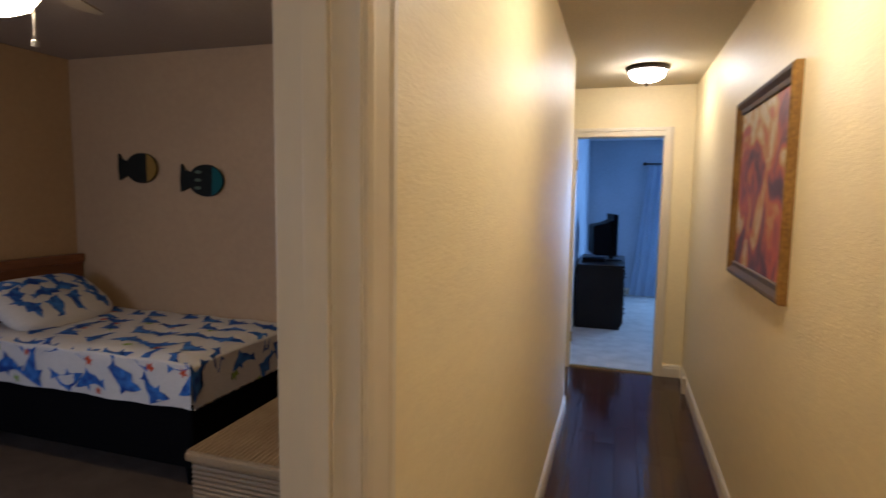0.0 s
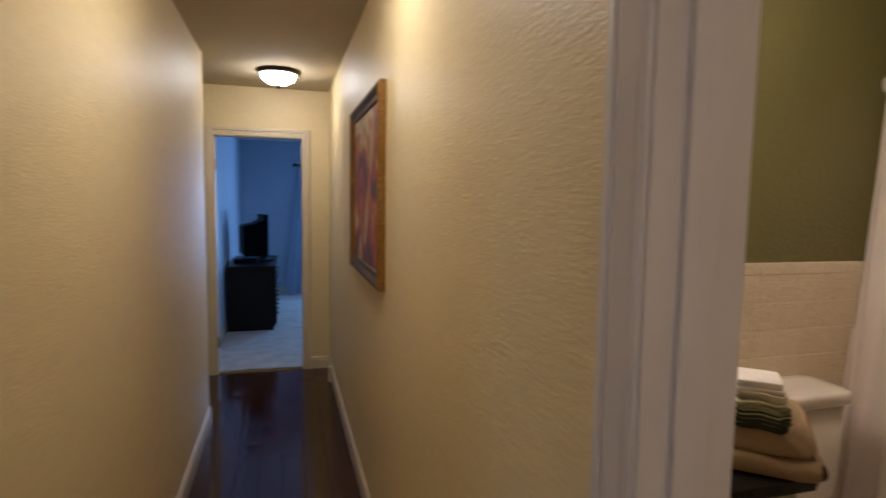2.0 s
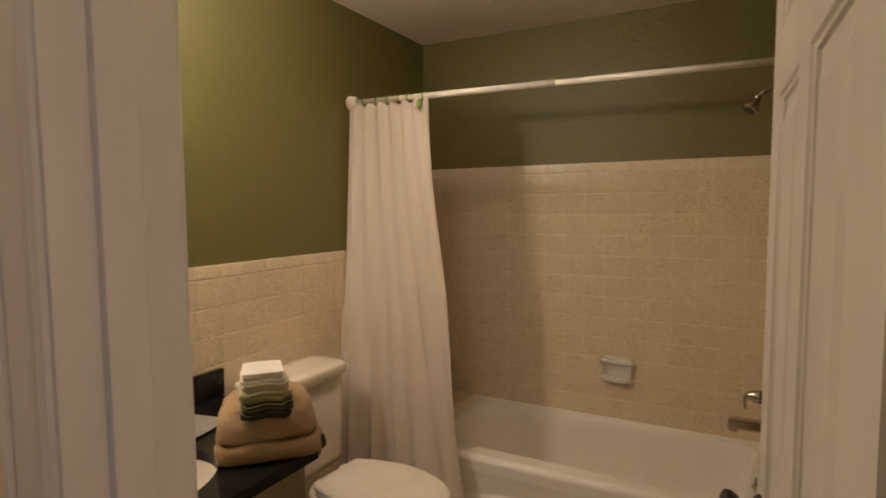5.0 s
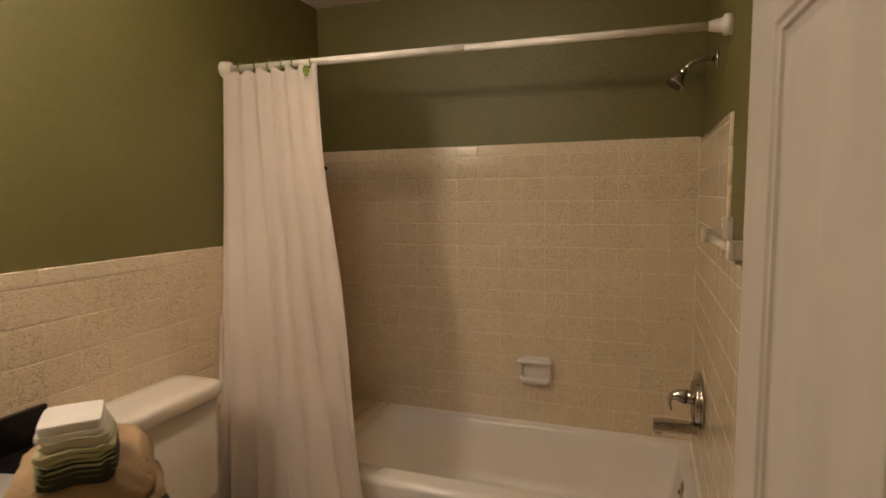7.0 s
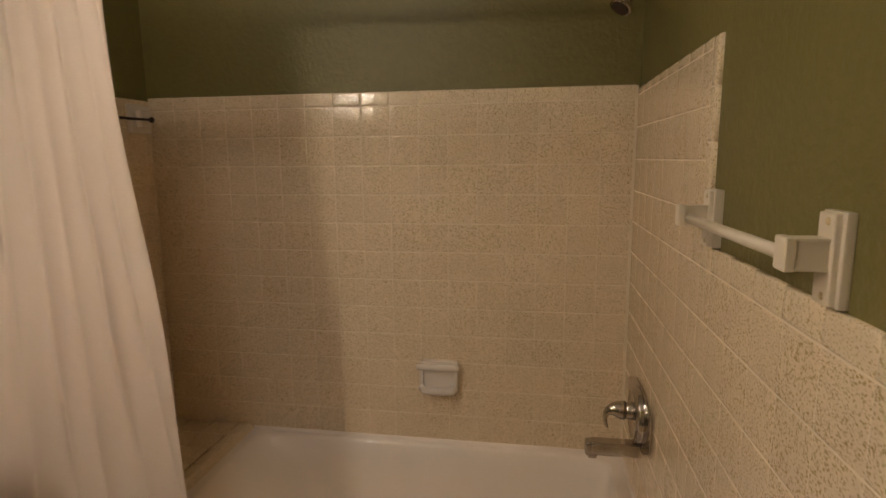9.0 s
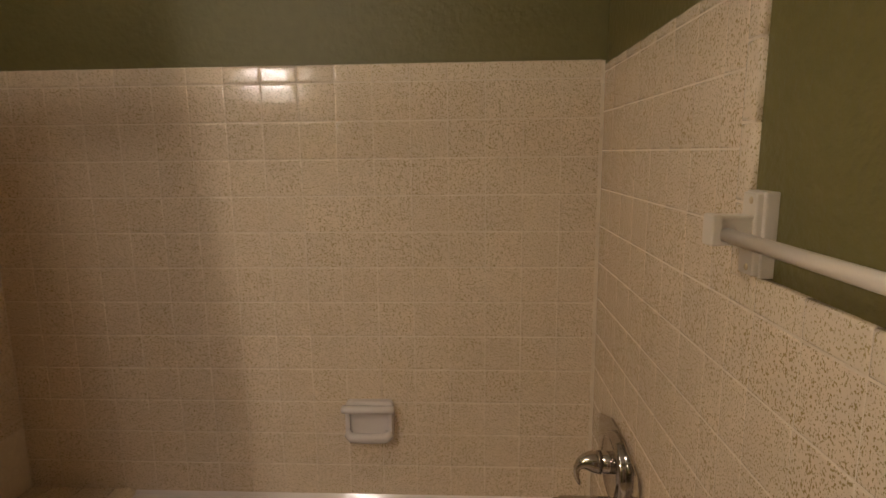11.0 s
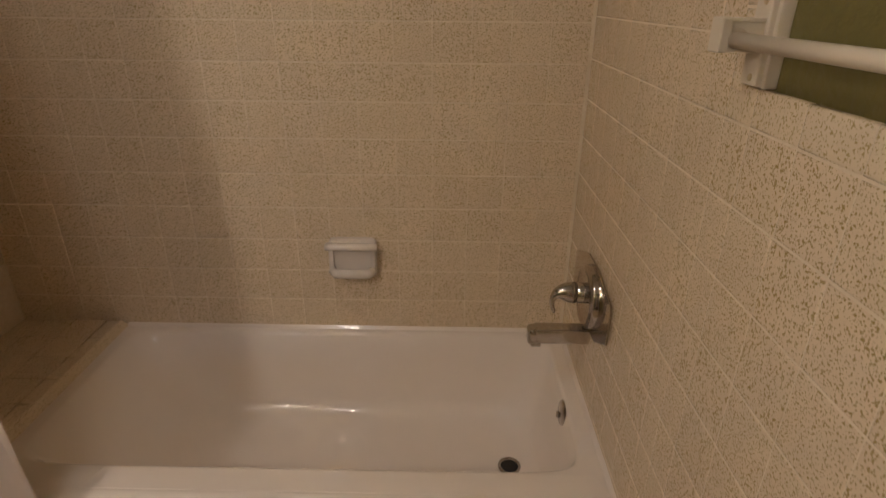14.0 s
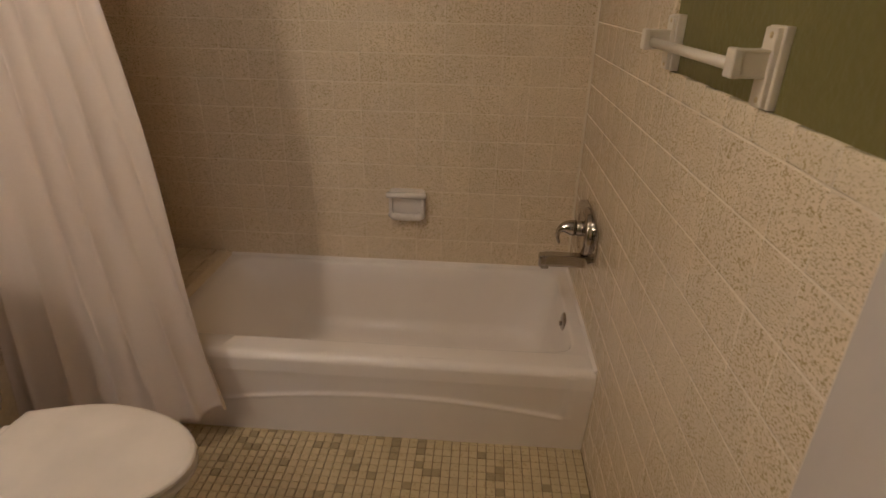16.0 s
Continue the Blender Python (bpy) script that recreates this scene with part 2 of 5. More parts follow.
def translucent(m, colour, share):
    """Lets part of the light pass through thin cloth."""
    n, l = m.node_tree.nodes, m.node_tree.links
    t, mix = n.new("ShaderNodeBsdfTranslucent"), n.new("ShaderNodeMixShader")
    t.inputs["Color"].default_value = (*colour, 1)
    mix.inputs[0].default_value = share
    l.new(n["Principled BSDF"].outputs[0], mix.inputs[1])
    l.new(t.outputs[0], mix.inputs[2])
    l.new(mix.outputs[0], n["Material Output"].inputs["Surface"])


translucent(CLOTH, (0.80, 0.69, 0.60), 0.30)
translucent(DRAPE, (0.50, 0.58, 0.70), 0.35)

# ---- mesh helpers ----


def finish(ob, bm, mat, smooth=False):
    bm.normal_update()
    bm.to_mesh(ob.data)
    bm.free()
    if mat:
        ob.data.materials.append(mat)
    if smooth:
        for p in ob.data.polygons:
            p.use_smooth = True
    return ob


def part(name, bm, mat, parent=None, label="", smooth=False):
    """Links a bmesh as one mesh object, under a thing or a part."""
    ob = finish(new(name, bpy.data.meshes.new(name)), bm, mat, smooth)
    if parent:
        ob.parent = parent
    if label:
        ob["label"] = label
    return ob


def thing(name, label, category, group="", at=(0, 0, 0)):
    ob = new(name)
    ob.location = at
    return tagged(ob, label, category, group)


def structure(name, bm, mat, label="", category="", smooth=False):
    return tagged(part(name, bm, mat, None, label, smooth), category=category, kind="structure")


def box(x0, x1, y0, y1, z0, z1, bevel=0.0, bm=None, seg=2):
    own = bmesh.new()
    bmesh.ops.create_cube(own, size=1)
    for v in own.verts:
        v.co = Vector(((x0 + x1) / 2 + v.co.x * (x1 - x0), (y0 + y1) / 2 + v.co.y * (y1 - y0), (z0 + z1) / 2 + v.co.z * (z1 - z0)))
    if bevel:
        bmesh.ops.bevel(own, geom=own.edges[:], offset=bevel, segments=seg, profile=0.7, affect="EDGES")
    return merge(bm, own)


def merge(bm, own):
    if bm is None:
        return own
    me = bpy.data.meshes.new("t")
    own.to_mesh(me)
    own.free()
    bm.from_mesh(me)
    bpy.data.meshes.remove(me)
    return bm


def tube(points, radii, seg=14, bm=None, caps=True, flat=1.0):
    """A round bar along points; radii one or one each; flat squeezes it across."""
    own = bmesh.new()
    pts = [Vector(p) for p in points]
    if not hasattr(radii, "__len__"):
        radii = [radii] * len(pts)
    rings = []
    up = None
    for i, p in enumerate(pts):
        d = (pts[min(i + 1, len(pts) - 1)] - pts[max(i - 1, 0)]).normalized()
        if up is None:
            up = Vector((0, 0, 1)) if abs(d.z) < 0.9 else Vector((1, 0, 0))
        side = d.cross(up).normalized()
        up = side.cross(d).normalized()
        rings.append([own.verts.new(p + radii[i] * (math.cos(a) * side + flat * math.sin(a) * up)) for a in (2 * math.pi * k / seg for k in range(seg))])
    for a, b in zip(rings, rings[1:]):
        for k in range(seg):
            own.faces.new((a[k], a[(k + 1) % seg], b[(k + 1) % seg], b[k]))
    if caps:
        own.faces.new(rings[0][::-1])
        own.faces.new(rings[-1])
    bmesh.ops.recalc_face_normals(own, faces=own.faces[:])
    return merge(bm, own)


def lathe(profile, centre, axis="z", seg=28, bm=None):
    """A turned shape: (radius, height) pairs round an axis through centre."""
    c = Vector(centre)
    d = {"x": Vector((1, 0, 0)), "y": Vector((0, 1, 0)), "z": Vector((0, 0, 1)), "-z": Vector((0, 0, -1)), "-y": Vector((0, -1, 0))}[axis]
    own = bmesh.new()
    side = Vector((1, 0, 0)) if abs(d.x) < 0.5 else Vector((0, 1, 0))
    up = d.cross(side)
    rings = []
    for r, h in profile:
        if r < 1e-5:
            rings.append([own.verts.new(c + d * h)])
        else:
            rings.append([own.verts.new(c + d * h + r * (math.cos(a) * side + math.sin(a) * up)) for a in (2 * math.pi * k / seg for k in range(seg))])
    for a, b in zip(rings, rings[1:]):
        for k in range(seg):
            q = [a[k % len(a)], a[(k + 1) % len(a)], b[(k + 1) % len(b)], b[k % len(b)]]
            q = list(dict.fromkeys(q))
            if len(q) > 2:
                own.faces.new(q)
    bmesh.ops.recalc_face_normals(own, faces=own.faces[:])
    return merge(bm, own)


def grid(nu, nv, fn, bm=None, close_u=False):
    """A sheet of nu by nv cells through fn(u, v), both from 0 to 1."""
    own = bmesh.new()
    cols = nu if close_u else nu + 1
    vs = [[own.verts.new(fn(i / nu, j / nv)) for j in range(nv + 1)] for i in range(cols)]
    for i in range(nu):
        for j in range(nv):
            own.faces.new((vs[i][j], vs[(i + 1) % cols][j], vs[(i + 1) % cols][j + 1], vs[i][j + 1]))
    bmesh.ops.recalc_face_normals(own, faces=own.faces[:])
    return merge(bm, own)


def prism(outline, lo, hi, axis="z", bm=None, bevel=0.0):
    """A plate: an outline of 2D points pushed from lo to hi along an axis."""
    own = bmesh.new()

    def at(p, h):
        return {"z": (p[0], p[1], h), "y": (p[0], h, p[1]), "x": (h, p[0], p[1])}[axis]
    a = [own.verts.new(at(p, lo)) for p in outline]
    b = [own.verts.new(at(p, hi)) for p in outline]
    own.faces.new(a)
    own.faces.new(b[::-1])
    for i in range(len(a)):
        own.faces.new((a[i], b[i], b[(i + 1) % len(a)], a[(i + 1) % len(a)]))
    bmesh.ops.recalc_face_normals(own, faces=own.faces[:])
    if bevel:
        bmesh.ops.bevel(own, geom=[e for e in own.edges if abs(e.calc_face_angle(0)) > 0.5], offset=bevel, segments=2, profile=0.7, affect="EDGES")
    return merge(bm, own)


def ellipse(cx, cy, rx, ry, n=28, power=2.0):
    out = []
    for k in range(n):
        a = 2 * math.pi * k / n
        c, s = math.cos(a), math.sin(a)
        out.append((cx + rx * math.copysign(abs(c) ** (2 / power), c), cy + ry * math.copysign(abs(s) ** (2 / power), s)))
    return out


def many(*bms):
    out = bmesh.new()
    for b in bms:
        merge(out, b)
    return out


# ---- large structure ----
HL, HR, HF, HS = 0.02, 0.905, 5.113, -2.40        # hall: faces of the side walls, far wall, wall behind
BW, BE, BS, BN, BC = 1.03, 3.635, -0.062, 1.825, 2.49  # bathroom: west, east, south, north faces, ceiling
HC = 2.45

# hall floor slab under the planks, and the other floors
structure("floor_hall", many(box(-0.10, 1.03, HS, 5.16, -0.12, -0.012), box(-1.0, -0.10, 3.93, 5.16, -0.12, -0.012)), DARK_HOLE, "dark sub-floor under the hall planks", "floor")
structure("floor_bathroom", box(BW, BE + 0.12, BS - 0.12, BN + 0.12, -0.12, -0.003), GROUT, "grouted bed of the mosaic bathroom floor", "floor")
structure("floor_bedroom", box(-3.60, -0.10, -1.42, 3.30, -0.12, 0.004), CARPET_BED, "brown carpet in the small bedroom", "floor")
structure("floor_far_room", box(-0.25, 3.6, 5.16, 9.35, -0.12, 0.006), CARPET, "pale grey carpet in the far bedroom", "floor")
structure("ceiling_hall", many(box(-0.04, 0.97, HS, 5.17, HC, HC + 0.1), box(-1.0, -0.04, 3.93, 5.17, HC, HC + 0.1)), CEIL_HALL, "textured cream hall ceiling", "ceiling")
structure("ceiling_bathroom", box(0.97, BE + 0.12, BS - 0.12, BN + 0.12, BC, BC + 0.1), CEIL_BATH, "textured white bathroom ceiling", "ceiling")
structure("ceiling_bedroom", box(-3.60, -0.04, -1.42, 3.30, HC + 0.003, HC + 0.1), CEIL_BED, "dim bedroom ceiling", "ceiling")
structure("ceiling_far_room", box(-0.25, 3.6, 5.17, 9.35, 2.40, 2.55), CEIL_FAR, "white far bedroom ceiling", "ceiling")


def two_faced(name, bm, faces, label, category="wall"):
    """A wall whose faces carry other paint by the way they look: faces is (axis, sign, material) triples after the first material."""
    ob = part(name, bm, faces[0], None, label)
    for ax, sign, mt in faces[1:]:
        ob.data.materials.append(mt)
        k = len(ob.data.materials) - 1
        for p in ob.data.polygons:
            if p.normal["xyz".index(ax)] * sign > 0.9:
                p.material_index = k
    return tagged(ob, category=category, kind="structure")


OPEN_H = 2.035
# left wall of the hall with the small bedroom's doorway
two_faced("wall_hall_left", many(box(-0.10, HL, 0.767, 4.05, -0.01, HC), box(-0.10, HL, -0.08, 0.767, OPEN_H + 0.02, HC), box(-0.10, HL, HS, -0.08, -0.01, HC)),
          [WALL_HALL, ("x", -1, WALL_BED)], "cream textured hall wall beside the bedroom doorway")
# right wall of the hall, shared with the bathroom, with its doorway
two_faced("wall_hall_right", many(box(HR, BW, 0.623, 5.16, -0.01, BC), box(HR, BW, -0.03, 0.623, OPEN_H + 0.02, BC), box(HR, BW, HS, -0.03, -0.01, BC)),
          [WALL_HALL, ("x", 1, GREEN)], "cream textured hall wall that hangs the painting")
two_faced("wall_hall_far", many(box(0.69, HR, HF, HF + 0.12, -0.01, HC), box(-1.0, -0.05, HF, HF + 0.12, -0.01, HC), box(-0.05, 0.69, HF, HF + 0.12, OPEN_H + 0.02, HC)),
          [WALL_HALL, ("y", 1, WALL_FAR)], "cream end wall of the hall round a doorway")
structure("wall_hall_back", box(-0.10, BW, HS - 0.1, HS, -0.01, HC), WALL_HALL, "cream hall wall behind the walk", "wall")
structure("wall_recess_left", box(-1.1, -1.0, 3.93, 5.23, -0.01, HC), WALL_HALL, "cream wall of the side recess", "wall")
structure("wall_recess_back", box(-1.0, -0.10, 3.93, 4.05, -0.01, HC), WALL_HALL, "cream wall that closes the side recess", "wall")
# bathroom
structure("wall_bath_east", box(BE, BE + 0.12, BS - 0.12, BN + 0.12, -0.01, BC), GREEN, "olive green wall above the tub", "wall")
structure("wall_bath_north", box(BW, BE, BN, BN + 0.12, -0.01, BC), GREEN, "olive green wall above a tiled wainscot", "wall")
structure("wall_bath_south", box(BW, BE, BS - 0.12, BS, -0.01, BC), GREEN, "olive green wall behind the towel bar", "wall")
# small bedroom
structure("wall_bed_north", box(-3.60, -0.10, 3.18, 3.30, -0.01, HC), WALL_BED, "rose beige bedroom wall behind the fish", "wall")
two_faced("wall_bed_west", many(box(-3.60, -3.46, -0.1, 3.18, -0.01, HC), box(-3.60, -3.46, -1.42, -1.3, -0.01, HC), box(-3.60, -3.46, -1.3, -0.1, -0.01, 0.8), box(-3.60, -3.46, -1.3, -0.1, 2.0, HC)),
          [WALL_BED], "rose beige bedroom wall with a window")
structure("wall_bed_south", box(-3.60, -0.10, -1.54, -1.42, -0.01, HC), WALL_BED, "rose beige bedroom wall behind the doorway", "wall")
# far bedroom
structure("wall_far_left", box(-0.25, -0.13, 5.233, 9.23, -0.01, 2.40), WALL_FAR, "pale blue bedroom wall beside the dresser", "wall")
two_faced("wall_far_end", many(box(-0.25, 1.0, 9.23, 9.35, -0.01, 2.40), box(2.9, 3.6, 9.23, 9.35, -0.01, 2.40), box(1.0, 2.9, 9.23, 9.35, -0.01, 0.45), box(1.0, 2.9, 9.23, 9.35, 2.0, 2.40)),
          [WALL_FAR], "pale blue bedroom wall with a curtained window")
structure("wall_far_right", box(3.6, 3.72, 5.1, 9.35, -0.01, 2.40), WALL_FAR, "pale blue bedroom wall", "wall")
structure("wall_far_near", box(1.03, 3.6, 5.113, 5.233, -0.01, 2.40), WALL_FAR, "pale blue bedroom wall beside the doorway", "wall")


def window(name, axis, at, a0, a1, z0, z1, deep, label):
    """A window in its opening: frame, sash bars, sill and panes."""
    ob = tagged(new(name), label, "window", kind="structure")

    def bar(a, b, c, d, off=0.0, dp=deep):
        return box(at + off, at + off + dp, a, b, c, d, 0.004) if axis == "x" else box(a, b, at + off, at + off + dp, c, d, 0.004)
    part("window_frame", many(bar(a0, a0 + 0.05, z0, z1), bar(a1 - 0.05, a1, z0, z1), bar(a0 + 0.05, a1 - 0.05, z1 - 0.05, z1), bar(a0 + 0.05, a1 - 0.05, z0, z0 + 0.05)), TRIM, ob)
    mid = (z0 + z1) / 2
    part("sash_bar", bar(a0 + 0.05, a1 - 0.05, mid - 0.02, mid + 0.02, 0.01, deep - 0.02), TRIM, ob)
    part("window_sill", bar(a0 - 0.04, a1 + 0.04, z0 - 0.03, z0 - 0.003, -0.03, deep + 0.05), TRIM, ob)
    for lo, hi in ((z0 + 0.05, mid - 0.02), (mid + 0.02, z1 - 0.05)):
        p = part("pane", bar(a0 + 0.05, a1 - 0.05, lo, hi, deep / 2, 0.004), PANE, ob)
        p.visible_shadow = False
    return ob


window("window_1", "x", -3.56, -1.3, -0.1, 0.8, 2.0, 0.06, "white sash window of the small bedroom")
window("window_2", "y", 9.27, 1.0, 2.9, 0.45, 2.0, 0.06, "white sash window behind the blue drape")
structure("ground", box(-300, 300, -300, 300, -0.9, -0.8), material("lawn", (0.05, 0.08, 0.03), 0.95, None, 6, 0.5), "grass outside the windows", "ground")
# foundation under the rooms
structure("foundation", box(-3.60, 3.72, -1.54, 9.35, -0.80, -0.12), GROUT, "grey foundation under the house", "foundation")

# ---- door frames ----


def casing_leg(x, y0, y1, z1, side, thick=0.017):
    """An upright moulded casing on a wall that looks along x; side is the way it faces, y0 its inner edge."""
    w = y1 - y0
    prof = [(0.0, 0.0), (0.0, 0.55), (0.10, 0.75), (0.16, 0.55), (0.28, 0.62), (0.62, 0.95), (0.72, 0.78), (0.80, 1.0), (0.95, 1.0), (1.0, 0.8), (1.0, 0.0)]
    return prism([(x + side * thick * d, y0 + w * u) for u, d in prof], -0.01, z1, "z")


# bathroom doorway: jamb, stop and casing
f = tagged(new("door_frame_bathroom"), "white painted wooden frame of the bathroom doorway", "door frame", kind="structure")
JY, JS = 0.605, -0.012
part("jamb", box(HR - 0.004, BW + 0.004, JY, JY + 0.018, -0.01, OPEN_H, 0.003), TRIM, f)
part("jamb", box(HR - 0.004, BW + 0.004, JS - 0.018, JS, -0.01, OPEN_H, 0.003), TRIM, f)
part("head_jamb", box(HR - 0.004, BW + 0.004, JS - 0.018, JY + 0.018, OPEN_H, OPEN_H + 0.018, 0.003), TRIM, f)
part("door_stop", box(HR + 0.036, HR + 0.078, JY - 0.011, JY + 0.001, -0.01, OPEN_H, 0.003), TRIM, f)
part("door_stop", box(HR + 0.036, HR + 0.078, JS - 0.001, JS + 0.011, -0.01, OPEN_H, 0.003), TRIM, f)
part("casing", casing_leg(HR, JY + 0.006, JY + 0.078, OPEN_H + 0.075, -1), TRIM, f)
part("casing", casing_leg(HR, JS - 0.006, JS - 0.078, OPEN_H + 0.075, -1), TRIM, f)
part("head_casing", box(HR - 0.016, HR, JS - 0.006, JY + 0.006, OPEN_H + 0.006, OPEN_H + 0.075, 0.004), TRIM, f)
part("casing", casing_leg(BW, JY + 0.006, JY + 0.07, OPEN_H + 0.07, 1), TRIM, f)
# small bedroom doorway
f = tagged(new("door_frame_bedroom"), "cream painted wooden frame of the bedroom doorway", "door frame", kind="structure")
part("jamb", box(-0.104, HL + 0.004, 0.747, 0.767, -0.01, OPEN_H, 0.003), TRIM_HALL, f)
part("jamb", box(-0.104, HL + 0.004, -0.08, -0.06, -0.01, OPEN_H, 0.003), TRIM_HALL, f)
part("head_jamb", box(-0.104, HL + 0.004, -0.08, 0.767, OPEN_H, OPEN_H + 0.018, 0.003), TRIM_HALL, f)
part("door_stop", box(-0.055, -0.018, 0.736, 0.748, -0.01, OPEN_H, 0.003), TRIM_HALL, f)
part("casing", casing_leg(HL, 0.753, 0.834, OPEN_H + 0.075, 1, 0.02), TRIM_HALL, f)
part("casing", casing_leg(HL, -0.066, -0.145, OPEN_H + 0.075, 1, 0.02), TRIM_HALL, f)
part("head_casing", box(HL, HL + 0.018, -0.066, 0.753, OPEN_H + 0.006, OPEN_H + 0.075, 0.004), TRIM_HALL, f)
# doorway at the end of the hall
f = tagged(new("door_frame_far"), "cream painted wooden frame of the far doorway", "door frame", kind="structure")
part("jamb", box(0.672, 0.69, HF - 0.004, HF + 0.124, -0.01, OPEN_H, 0.003), TRIM_HALL, f)
part("jamb", box(-0.05, -0.032, HF - 0.004, HF + 0.124, -0.01, OPEN_H, 0.003), TRIM_HALL, f)
part("head_jamb", box(-0.05, 0.69, HF - 0.004, HF + 0.124, OPEN_H, OPEN_H + 0.018, 0.003), TRIM_HALL, f)


def far_leg(y, x0, x1, z1):
    prof = [(0.0, 0.0), (0.0, 0.55), (0.14, 0.6), (0.3, 0.62), (0.62, 0.95), (0.72, 0.75), (0.80, 1.0), (0.95, 1.0), (1.0, 0.0)]
    return prism([(x0 + (x1 - x0) * u, y - 0.018 * d) for u, d in prof], -0.01, z1, "z")


part("casing", far_leg(HF, 0.678, 0.748, OPEN_H + 0.076), TRIM_HALL, f)
part("casing", far_leg(HF, -0.038, -0.108, OPEN_H + 0.076), TRIM_HALL, f)
part("head_casing", many(box(-0.038, 0.678, HF - 0.013, HF, OPEN_H + 0.006, OPEN_H + 0.045, 0.003), box(-0.038, 0.678, HF - 0.019, HF, OPEN_H + 0.047, OPEN_H + 0.076, 0.005)), TRIM_HALL, f)
part("threshold", box(-0.032, 0.672, HF + 0.015, HF + 0.055, -0.005, 0.013, 0.004), THRESHOLD, f, "thin brass carpet strip")
for z in (0.28, 1.80):
    part("hinge", tube([(-0.026, HF + 0.005, z - 0.045), (-0.026, HF + 0.005, z + 0.045)], 0.007, 8), BRASS, f, "brass hinge")

# baseboards


def baseboard(name, outline_bm, label="cream painted baseboard along the hall"):
    return structure(name, outline_bm, TRIM_HALL, label, "baseboard")


BPROF = [(0.0, 0.0), (0.014, 0.0), (0.014, 0.075), (0.010, 0.085), (0.012, 0.092), (0.006, 0.105), (0.0, 0.108)]


def base_x(x, side, y0, y1):
    own = prism([(x + side * d, z) for d, z in BPROF], y0, y1, "y")
    return own


baseboard("baseboard_left", base_x(HL, 1, 0.834, 4.05))
baseboard("baseboard_left_end", prism([(4.05 + d, z) for d, z in BPROF], -0.10, HL + 0.012, "x"))
baseboard("baseboard_right", base_x(HR, -1, 0.673, 5.10))
baseboard("baseboard_far", prism([(HF - d, z) for d, z in BPROF], 0.748, HR - 0.013, "x"))
baseboard("baseboard_far_room", prism([(9.23 - d, z) for d, z in BPROF], -0.13, 1.0, "x"), "white baseboard in the far bedroom")
baseboard("baseboard_far_room_side", base_x(-0.13, 1, 5.26, 9.215), "white baseboard in the far bedroom")

# ---- bathroom things ----
TUB_Z, TUB_X, TUB_Y0, TUB_Y1 = 0.372, 2.890, BS + 0.0088, 1.452


def ring_point(cx, cy, rx, ry, a, power):
    c, s = math.cos(a), math.sin(a)
    return cx + rx * math.copysign(abs(c) ** (2 / power), c), cy + ry * math.copysign(abs(s) ** (2 / power), s)


